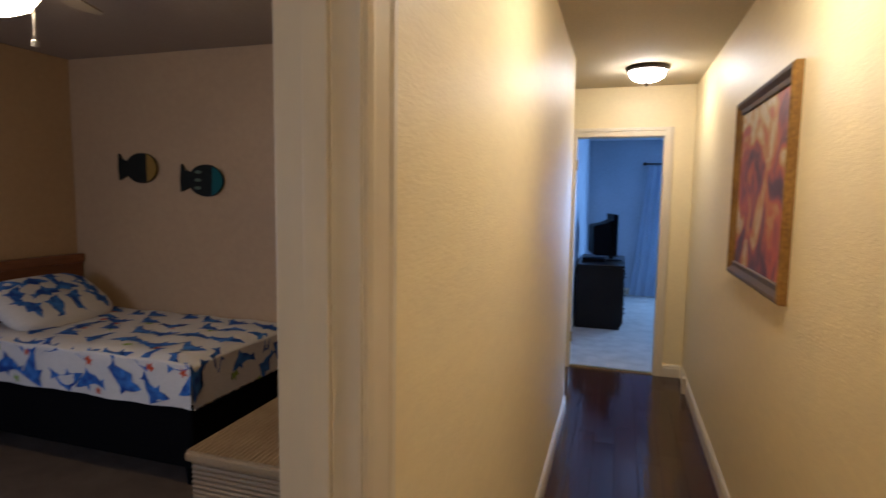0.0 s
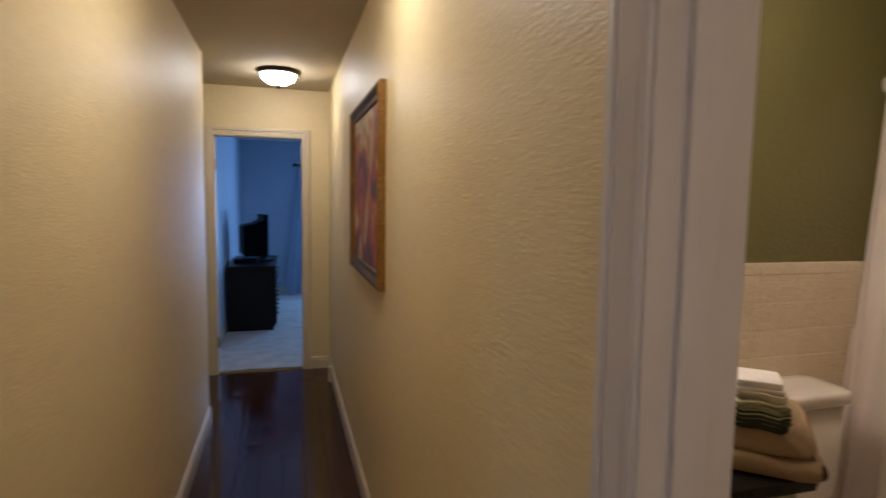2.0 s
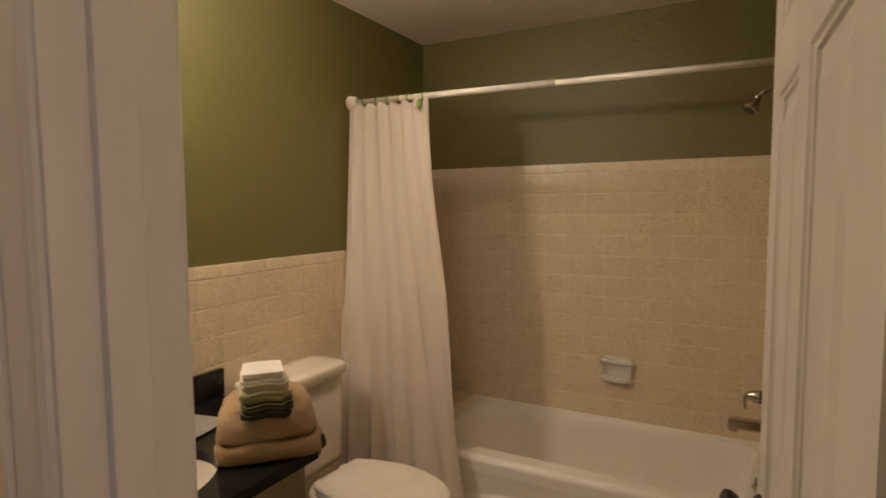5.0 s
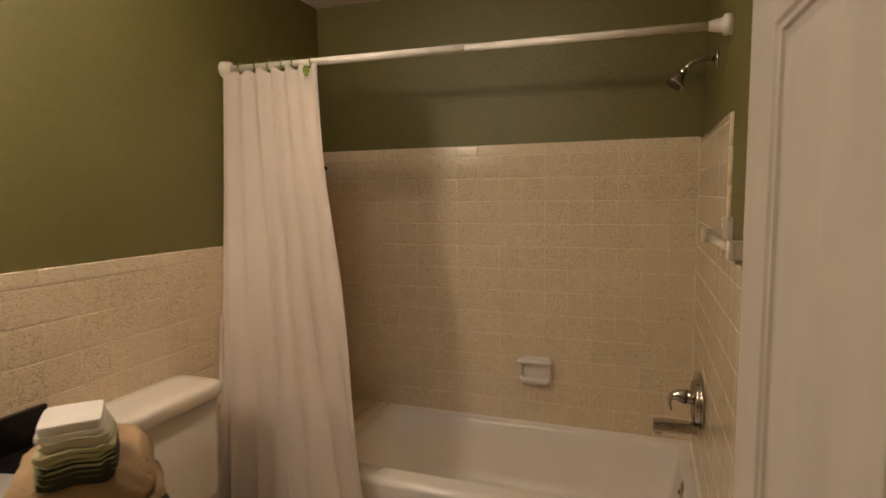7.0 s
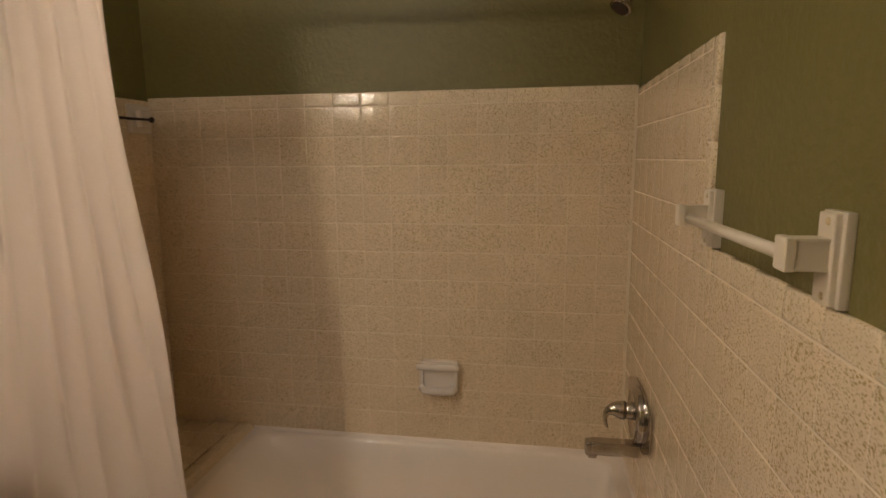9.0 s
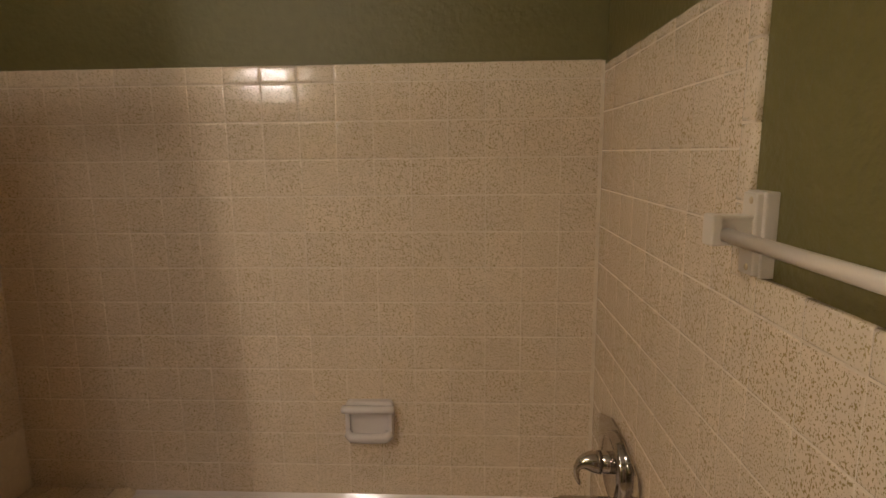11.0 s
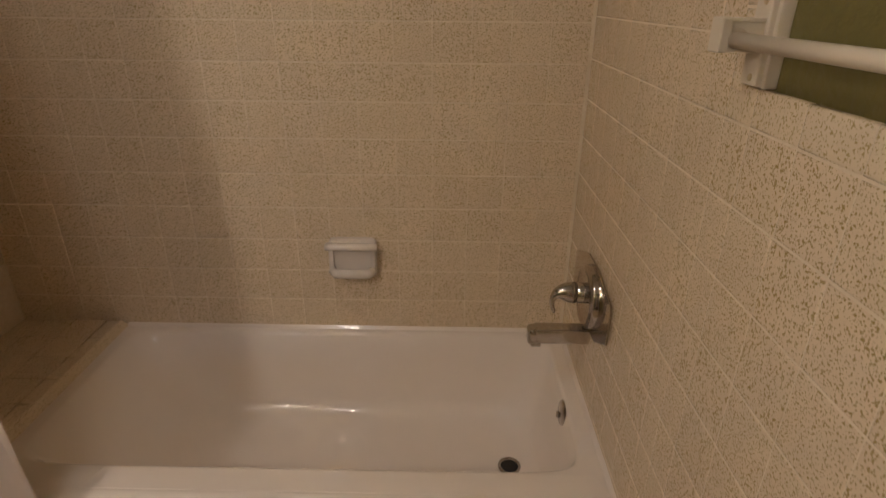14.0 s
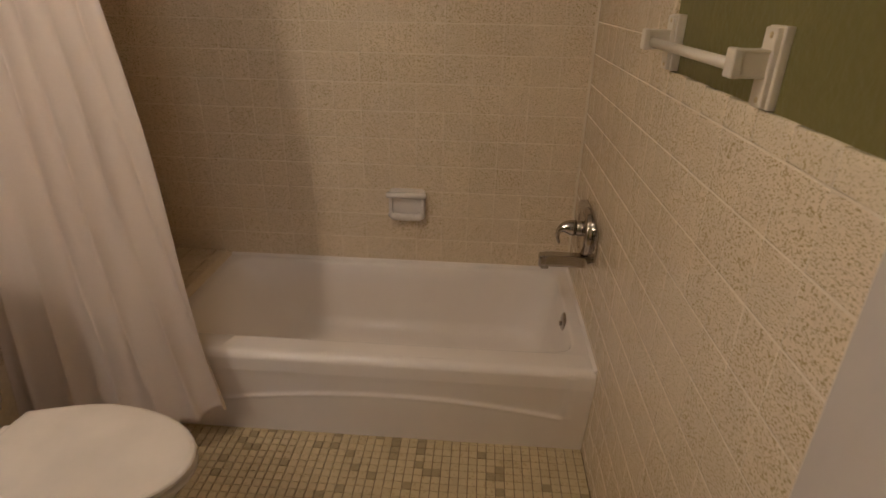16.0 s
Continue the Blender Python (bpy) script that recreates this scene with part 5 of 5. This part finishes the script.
# ---- small bedroom ----
bed = thing("bed", "twin bed with a black box spring and wooden headboard", "bed")
BX0, BX1, BY0, BY1 = -3.36, -1.66, 2.285, 3.165
part("box_spring", box(BX0, BX1 - 0.005, BY0 + 0.01, BY1, 0.12, 0.44, 0.02, seg=3), BLACK_BASE, bed)
part("mattress", box(BX0, BX1 - 0.01, BY0 + 0.02, BY1, 0.44, 0.66, 0.05, seg=4), SHEET, bed)
part("headboard", many(box(-3.45, -3.40, 2.22, 3.17, 0.25, 1.045, 0.012), box(-3.455, -3.385, 2.20, 3.175, 1.00, 1.065, 0.012)), WOOD_HEAD, bed)
for x in (BX0 + 0.06, BX1 - 0.08):
    for y in (BY0 + 0.08, BY1 - 0.08):
        part("leg", tube([(x, y, 0.004), (x, y, 0.12)], [0.022, 0.03], 12), BLACK_BASE, bed)
TOPZ = 0.685


def cover(u, v):
    """Bedspread: across the bed and down its near side (u), along it and down its foot (v)."""
    s = u * 1.13
    t = v * 2.0
    y, z = (BY1 - s, TOPZ) if s < BY1 - BY0 else (BY0 - 0.008, TOPZ - (s - (BY1 - BY0)))
    x = BX0 + 0.02 + t
    if x > BX1:
        z = min(z, TOPZ - (x - BX1)) if s < BY1 - BY0 else z
        x = BX1 + 0.008
    return Vector((x, y, max(z, 0.435 + 0.008 * math.sin(t * 9))))


def cover_soft(u, v):
    p = cover(u, v)
    near = max(0.0, 1 - (p.y - BY0) / 0.10) if p.z > TOPZ - 0.001 else 0
    foot = max(0.0, 1 - (BX1 - p.x) / 0.10) if p.z > TOPZ - 0.001 else 0
    p.z -= 0.040 * near ** 2 + 0.040 * foot ** 2
    p.z += 0.004 * math.sin(p.x * 17 + p.y * 9) * (1 if p.z > 0.5 else 0)
    if p.z < 0.66:
        p.y += 0.006 * math.sin(p.x * 21) if p.y < BY0 else 0
    return p


cv = thing("bedspread", "white bedspread with printed blue dolphins", "bedspread")
part("spread_cloth", grid(60, 100, cover_soft), SHEET, cv, smooth=True)
pl = thing("pillow", "white dolphin-print pillow against the headboard", "pillow")


def pillow_skin(u, v):
    a, b = 2 * math.pi * u, math.pi * (v - 0.5)
    c, s = math.cos(a), math.sin(a)
    e = max(math.cos(b), 0) ** 0.5
    return Vector((0.24 * math.copysign(abs(c) ** 0.55, c) * e, 0.35 * math.copysign(abs(s) ** 0.5, s) * e, 0.085 * math.sin(b)))


PM = Matrix.Translation((-3.15, 2.73, 0.80)) @ Matrix.Rotation(radians(32), 4, "Y")
part("pillow_case", grid(48, 20, pillow_skin, close_u=True), SHEET, pl, smooth=True).matrix_basis = PM


def dolphin(scale):
    """Outline of a leaping dolphin, nose to the right."""
    pts = [(0.50, 0.00), (0.40, 0.05), (0.28, 0.12), (0.10, 0.16), (0.02, 0.26), (-0.05, 0.15), (-0.22, 0.08), (-0.36, -0.04), (-0.50, -0.02), (-0.44, -0.10), (-0.46, -0.20), (-0.34, -0.12), (-0.15, -0.05), (0.05, -0.03), (0.12, -0.13), (0.18, -0.03), (0.36, -0.03)]
    return [(a * scale, b * scale * 1.55) for a, b in pts]


def star(scale):
    return [(scale * (1 if k % 2 == 0 else 0.42) * math.cos(k * math.pi / 5), scale * (1 if k % 2 == 0 else 0.42) * math.sin(k * math.pi / 5)) for k in range(10)]


def print_on(surface, outline, cu, cv_, su, sv, turn, lift=0.004):
    """Lays a printed motif on a sheet as a thin patch that follows it."""
    bm = bmesh.new()
    ca, sa = math.cos(turn), math.sin(turn)
    vs = []
    mid = surface(cu, cv_)
    for a, b in outline:
        u = min(max(cu + (a * sa + b * ca) * su, 0.0), 1.0)
        v = min(max(cv_ + (a * ca - b * sa) * sv, 0.0), 1.0)
        p = Vector(surface(u, v))
        e = 0.01
        n = (Vector(surface(min(u + e, 1), v)) - Vector(surface(max(u - e, 0), v))).cross(Vector(surface(u, min(v + e, 1))) - Vector(surface(u, max(v - e, 0))))
        n = n.normalized() if n.length > 1e-9 else Vector((0, 0, 1))
        if n.z < -0.05 or (abs(n.z) <= 0.05 and n.y > 0.5):
            n = -n
        if abs(n.z) < 0.3:
            n = Vector((0.7 if p.x > BX1 - 0.02 else 0, -0.7 if p.y < BY0 + 0.02 else 0, 0))
        vs.append(bm.verts.new(p + n * lift))
    try:
        bm.faces.new(vs)
    except ValueError:
        pass
    bmesh.ops.triangulate(bm, faces=bm.faces[:])
    return bm


rnd = random.Random(7)
for i in range(6):
    for j in range(9):
        u, v = (i + 0.5 + rnd.uniform(-0.15, 0.15)) / 6, (j + 0.5 + rnd.uniform(-0.15, 0.15) + 0.5 * (i % 2)) / 9.5
        if v > 0.95:
            continue
        part("dolphin_print", print_on(cover_soft, dolphin(rnd.uniform(0.19, 0.245)), u, v, 1 / 1.13, 1 / 2.0, rnd.choice((0.2, 0.4, -0.3, 2.8, 1.2))), PRINT_BLUE, cv, "blue printed dolphin")
        if rnd.random() < 0.42:
            coral = rnd.random() < 0.55
            part("starfish_print" if coral else "shell_print", print_on(cover_soft, star(rnd.uniform(0.022, 0.034)), min(u + 0.065, 0.97), min(v + 0.03, 0.97), 1 / 1.13, 1 / 2.0, rnd.uniform(0, 3), 0.0045), PRINT_RED if coral else PRINT_LIME, cv)


def pillow_top(u, v):
    x, y = -0.20 + 0.40 * v, -0.30 + 0.60 * u
    k = max(0.0, (1 - abs(x / 0.24) ** 3) * (1 - abs(y / 0.35) ** 3)) ** 0.5
    return PM @ Vector((x, y, 0.085 * k + 0.002))


for i in range(4):
    for j in range(3):
        part("dolphin_print", print_on(pillow_top, dolphin(0.19), (i + 0.5) / 4, (j + 0.5 + 0.2 * (i % 2)) / 3.4, 1 / 0.6, 1 / 0.4, rnd.choice((0.2, 1.4, 2.6)), 0.006), PRINT_BLUE, pl, "blue printed dolphin")

wc = thing("wicker_chest", "straw-coloured woven wicker chest beside the bed", "chest")
WX0, WX1, WY0, WY1, WH = -1.270, -0.62, 1.815, 2.62, 0.50
part("body", box(WX0 + 0.03, WX1 - 0.03, WY0 + 0.03, WY1 - 0.03, 0.004, WH - 0.045), WICKER, wc)
rd = bmesh.new()
for k in range(22):
    z = 0.015 + k * 0.0205
    tube([(WX0 + 0.024, WY1 - 0.03, z), (WX0 + 0.024, WY0 + 0.026, z), (WX1 - 0.03, WY0 + 0.024, z)], 0.0105, 6, rd)
part("side_weave", rd, WICKER, wc)
lidb = many(box(WX0, WX1, WY0, WY1, WH - 0.045, WH - 0.010, 0.012, seg=3))
part("lid", lidb, WICKER, wc)
rd = bmesh.new()
for k in range(30):
    x = WX0 + 0.016 + k * (WX1 - WX0 - 0.032) / 29
    tube([(x, WY0 + 0.008, WH - 0.008), (x, WY1 - 0.008, WH - 0.008)], 0.0115, 6, rd)
part("lid_weave", rd, WICKER, wc)


def wall_fish(x, z, s, tip, label, lean):
    """A flat glazed fish seen from the side, its tail to the left."""
    t = thing("wall_fish", label, "wall decoration", "glazed fish on the bedroom wall")
    q = Matrix.Translation((x, 3.178, z)) @ Matrix.Rotation(radians(lean), 4, "Y")
    prof = ellipse(0.02 * s, 0, 0.135 * s, 0.103 * s, 32)
    part("body", prism(prof, -0.026, -0.002, "y", None, 0.006), FISH_DARK, t).matrix_basis = q
    part("tail", prism([(-0.10 * s, 0.045 * s), (-0.155 * s, 0.062 * s), (-0.178 * s, 0.100 * s), (-0.186 * s, 0.0), (-0.178 * s, -0.085 * s), (-0.155 * s, -0.075 * s), (-0.10 * s, -0.05 * s)], -0.022, -0.003, "y", None, 0.004), FISH_DARK, t).matrix_basis = q
    head = [(0.02 * s + 0.136 * s * math.cos(a), 0.104 * s * math.sin(a)) for a in [(-1.15 + 2.3 * k / 16) for k in range(17)]]
    part("head", prism(head, -0.0285, -0.020, "y", None, 0.003), tip, t).matrix_basis = q
    for k in range(3):
        part("scale_mark", prism(ellipse(-0.035 * s, (k - 1) * 0.052 * s, 0.026 * s, 0.011 * s, 14), -0.0285, -0.022, "y"), FISH_PALE if tip == FISH_TEAL else FISH_DARK, t).matrix_basis = q
    return t


wall_fish(-2.835, 1.682, 1.0, FISH_OCHRE, "dark glazed fish with an ochre head", 0)
wall_fish(-2.300, 1.600, 1.02, FISH_TEAL, "dark striped glazed fish with a teal head", 3)

fan = thing("ceiling_fan", "ceiling fan with a lit glass bowl and pull chain", "ceiling fan")
FX, FY = -1.60, 1.42
part("canopy", lathe([(0, 0.0), (0.07, 0.0), (0.065, 0.04), (0.02, 0.06), (0.014, 0.12), (0.10, 0.13), (0.11, 0.20), (0.06, 0.23), (0.0, 0.235)], (FX, FY, HC), "-z", 28), BRONZE, fan, smooth=True)
for k in range(4):
    a = radians(22 + 90 * k)
    bl = part("blade", prism([(0.10, -0.05), (0.55, -0.068), (0.60, -0.04), (0.60, 0.04), (0.55, 0.068), (0.10, 0.05)], -0.004, 0.004, "z", None, 0.002), FAN_WOOD, fan, "pale wooden fan blade")
    bl.matrix_basis = Matrix.Translation((FX, FY, HC - 0.175)) @ Matrix.Rotation(a, 4, "Z") @ Matrix.Rotation(radians(10), 4, "X")
part("glass_bowl", lathe([(0.075, 0.235), (0.12, 0.25), (0.128, 0.29), (0.10, 0.335), (0.05, 0.36), (0, 0.365)], (FX, FY, HC), "-z", 30), LIT_FAN, fan, "lit frosted glass bowl", True)
chn = bmesh.new()
for k in range(32):
    lathe([(0, -0.0030), (0.0058, 0), (0, 0.0030)], (FX + 0.150, FY + 0.02, HC - 0.24 - k * 0.0068), "z", 6, chn)
pc = part("pull_chain", chn, ROD_WHITE, fan, "beaded pull chain")
part("pull_fob", lathe([(0, 0.0), (0.010, 0.002), (0.010, 0.018), (0.006, 0.022), (0, 0.023)], (FX + 0.150, FY + 0.02, HC - 0.475), "z", 10), ROD_WHITE, pc)

# ---- pieces of walls and floors, last ----
MESHES = {}
TP = 0.1095  # tile pitch


def tile_mesh(w, h, t, edge, mat, key=""):
    """A tile lying in its local xy, thick along z, with an eased edge."""
    k = (round(w, 4), round(h, 4), round(t, 4), mat.name, key)
    if k not in MESHES:
        e = min(edge, w / 3, h / 3)
        rings = [(0.0, 0.0), (0.0, t - e * 0.75), (e * 0.35, t - e * 0.25), (e, t - e * 0.04), (min(e * 2.4, w / 3, h / 3), t)]
        verts = [p for o, z in rings for p in ((o, o, z), (w - o, o, z), (w - o, h - o, z), (o, h - o, z))]
        top = 4 * (len(rings) - 1)
        faces = [(top, top + 1, top + 2, top + 3)]
        for lo in range(0, top, 4):
            for i in range(4):
                j = (i + 1) % 4
                faces.append((lo + i, lo + j, lo + 4 + j, lo + 4 + i))
        me = bpy.data.meshes.new("tile")
        me.from_pydata(verts, [], faces)
        me.polygons.foreach_set("use_smooth", [True] * len(faces))
        me.materials.append(mat)
        MESHES[k] = me
    return MESHES[k]


def piece(name, me, m, parent):
    ob = new(name, me)
    ob.matrix_basis = m
    ob.parent = parent
    return ob


def frame_of(o, ux, uy):
    ux, uy = Vector(ux), Vector(uy)
    un = ux.cross(uy)
    m = Matrix((ux, uy, un)).transposed().to_4x4()
    m.translation = Vector(o)
    return m


RNG = random.Random(3)


def tile_wall(wall, origin, ux, length, z0, z1, first=0.0, top_cap=0.0, skip=None):
    """Square tiles on a wall, counted from the top edge down; a narrower bullnose course on top."""
    g, gz = 0.0011, 0.0026
    base = Vector(origin)
    ux = Vector(ux)
    rows = []
    z = z1
    if top_cap:
        rows.append((z - top_cap, z, True))
        z -= top_cap
    while z - z0 > 0.012:
        rows.append((max(z - TP, z0), z, False))
        z -= TP
    cols = []
    s = 0.0
    nxt = first if first > 0.012 else TP
    while s < length - 0.012:
        e = min(s + nxt, length)
        cols.append((s, e))
        s, nxt = e, TP
    for lo, hi, cap in rows:
        for a, b in cols:
            if skip and skip((a + b) / 2, (lo + hi) / 2):
                continue
            t = 0.0094 if cap else 0.0085
            me = tile_mesh(b - a - g, hi - lo - gz, t, 0.0035 if cap else 0.0022, TILE_PLAIN if cap else TILE, "cap" if cap else "")
            m = frame_of(base + ux * (a + g / 2) + Vector((0, 0, lo + gz / 2)), ux, (0, 0, 1))
            jig = Matrix.Rotation(RNG.uniform(-0.004, 0.004), 4, "X") @ Matrix.Rotation(RNG.uniform(-0.004, 0.004), 4, "Y")
            piece("tile", me, m @ jig, wall)


def grout_sheet(name, x0, x1, y0, y1, z0, z1):
    structure(name, box(x0, x1, y0, y1, z0, z1), GROUT, "pale grout behind the wall tiles", "grout")


ew, nw, sw = (bpy.data.objects[n] for n in ("wall_bath_east", "wall_bath_north", "wall_bath_south"))
TOP_E, TOP_W, TOP_S, STEP, STEP_N = 1.742, 1.305, 1.320, 2.752, 2.890
G = 0.0076
grout_sheet("grout_east", BE - G, BE, BS + G, BN - G, TUB_Z - 0.02, TOP_E - 0.004)
grout_sheet("grout_south_tub", STEP + 0.004, BE, BS, BS + G, 0, TOP_E - 0.016)
grout_sheet("grout_south", 1.04, STEP + 0.004, BS, BS + G, 0, TOP_S - 0.004)
grout_sheet("grout_north_tub", STEP_N + 0.004, BE, BN - G, BN, 0, TOP_E - 0.016)
grout_sheet("grout_north", 1.04, STEP_N + 0.004, BN - G, BN, 0, TOP_W - 0.004)
# east wall, looking west: u runs from north to south
tile_wall(ew, (BE, BN - 0.009, 0), (0, -1, 0), BN - BS - 0.018, TUB_Z + 0.001, TOP_E, TP, 0.052, lambda a, z: 0.575 < BN - 0.009 - a < 0.695 and 0.62 < z < 0.73)
# south wall: u runs from west to east
# (its normal must look north)
tile_wall(sw, (BE - 0.009, BS, 0), (-1, 0, 0), BE - 0.009 - STEP - 0.04, TUB_Z + 0.001, TOP_E - 0.012, TP, 0.024)
tile_wall(sw, (STEP + 0.04, BS, 0), (-1, 0, 0), STEP + 0.04 - 1.90, 0.001, TOP_S, 0.075, 0.052)
tile_wall(sw, (1.90, BS, 0), (-1, 0, 0), 0.86, 0.001, TOP_S, TP, 0.052, lambda a, z: z < 0.9)
tile_wall(sw, (TUB_X + 0.09, BS, 0), (-1, 0, 0), TUB_X + 0.09 - STEP - 0.04, 0.001, TUB_Z + 0.001, TP)
# upright bullnose at the step
for wall, y, ux in ((sw, BS, -1), (nw, BN, 1)):
    z = TOP_W - 0.052
    while z < TOP_E - 0.03:
        h = min(TP, TOP_E - 0.012 - z)
        me = tile_mesh(0.041 - 0.002, h - 0.002, 0.0105, 0.006, TILE_PLAIN, "cap")
        if z >= TOP_W - 0.01:
            piece("tile", me, frame_of((STEP + 0.040 if ux < 0 else STEP_N, y, z), (ux, 0, 0), (0, 0, 1)), wall)
        z += h if z >= TOP_W - 0.01 else 0.052
# north wall: u runs from west to east
tile_wall(nw, (1.04, BN, 0), (1, 0, 0), STEP_N - 1.04, 0.001, TOP_W, 0.06, 0.052, lambda a, z: z < 0.42 or (a < 0.8 and z < 0.8))
tile_wall(nw, (STEP_N + 0.041, BN, 0), (1, 0, 0), BE - STEP_N - 0.05, 0.60, TOP_E - 0.012, TP)
# tiles of the shelf at the tub's end
g = 0.0022
y = TUB_Y1 + 0.022
k = 0
while y < BN - 0.012:
    y2 = min(y + (0.05 if k == 0 else TP), BN - 0.011)
    x = BE - 0.011
    while x > TUB_X + 0.03:
        xa = max(x - TP, TUB_X + 0.012)
        piece("tile", tile_mesh(x - xa - g, y2 - y - g, 0.0085, 0.006 if k == 0 else 0.0022, TILE_PLAIN if k == 0 else TILE, "shelf"), frame_of((xa + g / 2, y + g / 2, TUB_Z + 0.010), (1, 0, 0), (0, 1, 0)), shelf)
        x = xa
    y = y2
    k += 1
# sloped bead along the tub
part("shelf_bead", prism([(TUB_Y1 - 0.004, TUB_Z - 0.004), (TUB_Y1 + 0.024, TUB_Z + 0.020), (TUB_Y1 + 0.024, TUB_Z - 0.004)], TUB_X + 0.012, BE - 0.011, "x"), TILE_PLAIN, shelf)

# mosaic floor of the bathroom
MOSAIC = [speckled("mosaic_cream", (0.60, 0.48, 0.28), (0.48, 0.36, 0.19), 0.60, 90, 0.35), speckled("mosaic_sand", (0.565, 0.445, 0.255), (0.46, 0.345, 0.18), 0.58, 90, 0.35), speckled("mosaic_taupe", (0.37, 0.29, 0.16), (0.30, 0.23, 0.12), 0.58, 90, 0.35)]
GROUT_DARK = material("dark_floor_grout", (0.27, 0.19, 0.11), 0.9, (0.18, 0.12, 0.065), 60, 5)
bpy.data.objects["floor_bathroom"].data.materials[0] = GROUT_DARK
fb = bpy.data.objects["floor_bathroom"]
MP = 0.0305
far_v, far_f, far_m = [], [], []
ni, nj = int((TUB_X + 0.075 - BW) / MP), int((BN - BS) / MP)
count = 0
for i in range(ni):
    for j in range(nj):
        x, y = TUB_X + 0.070 - (i + 1) * MP, BS + 0.010 + j * MP
        if y > BN - 0.03:
            continue
        r = RNG.random()
        kind = 2 if r < 0.09 else (1 if r < 0.40 else 0)
        w, h = MP - 0.0014, MP - 0.0026
        if i < 14 and 1 <= j < 33 and count < 300:
            piece("tile", tile_mesh(w, h, 0.0045, 0.0012, MOSAIC[kind], "mosaic"), frame_of((x, y, -0.003), (1, 0, 0), (0, 1, 0)) @ Matrix.Rotation(RNG.uniform(-0.012, 0.012), 4, "Z"), fb)
            count += 1
        else:
            n = len(far_v)
            far_v += [(x, y, -0.003), (x + w, y, -0.003), (x + w, y + h, -0.003), (x, y + h, -0.003), (x + 0.001, y + 0.001, 0.0015), (x + w - 0.001, y + 0.001, 0.0015), (x + w - 0.001, y + h - 0.001, 0.0015), (x + 0.001, y + h - 0.001, 0.0015)]
            far_f += [(n + 4, n + 5, n + 6, n + 7), (n, n + 1, n + 5, n + 4), (n + 1, n + 2, n + 6, n + 5), (n + 2, n + 3, n + 7, n + 6), (n + 3, n, n + 4, n + 7)]
            far_m += [kind] * 5
me = bpy.data.meshes.new("mosaic")
me.from_pydata(far_v, [], far_f)
for m in MOSAIC:
    me.materials.append(m)
me.polygons.foreach_set("material_index", far_m)
ob = new("mosaic_tiles", me)
ob.parent = fb
tagged(ob, "small cream and taupe floor mosaic", kind="stuff")

# planks of the hall floor
fh = bpy.data.objects["floor_hall"]
PW = 0.125
x, i = -1.0, 0
while x < 1.02:
    south = HS if x > -0.11 else 4.05
    y = south - RNG.uniform(0, 1.1)
    while y < 5.13:
        ln = RNG.uniform(0.8, 1.3)
        a, b = max(y, south), min(y + ln, 5.13)
        if b - a > 0.02:
            piece("plank", tile_mesh(min(PW, 1.03 - x) - 0.0012, b - a - 0.0012, 0.012, 0.0005, WOOD_FLOOR, "plank"), frame_of((x, a, -0.012), (1, 0, 0), (0, 1, 0)), fh)
        y += ln
    x += PW
    i += 1
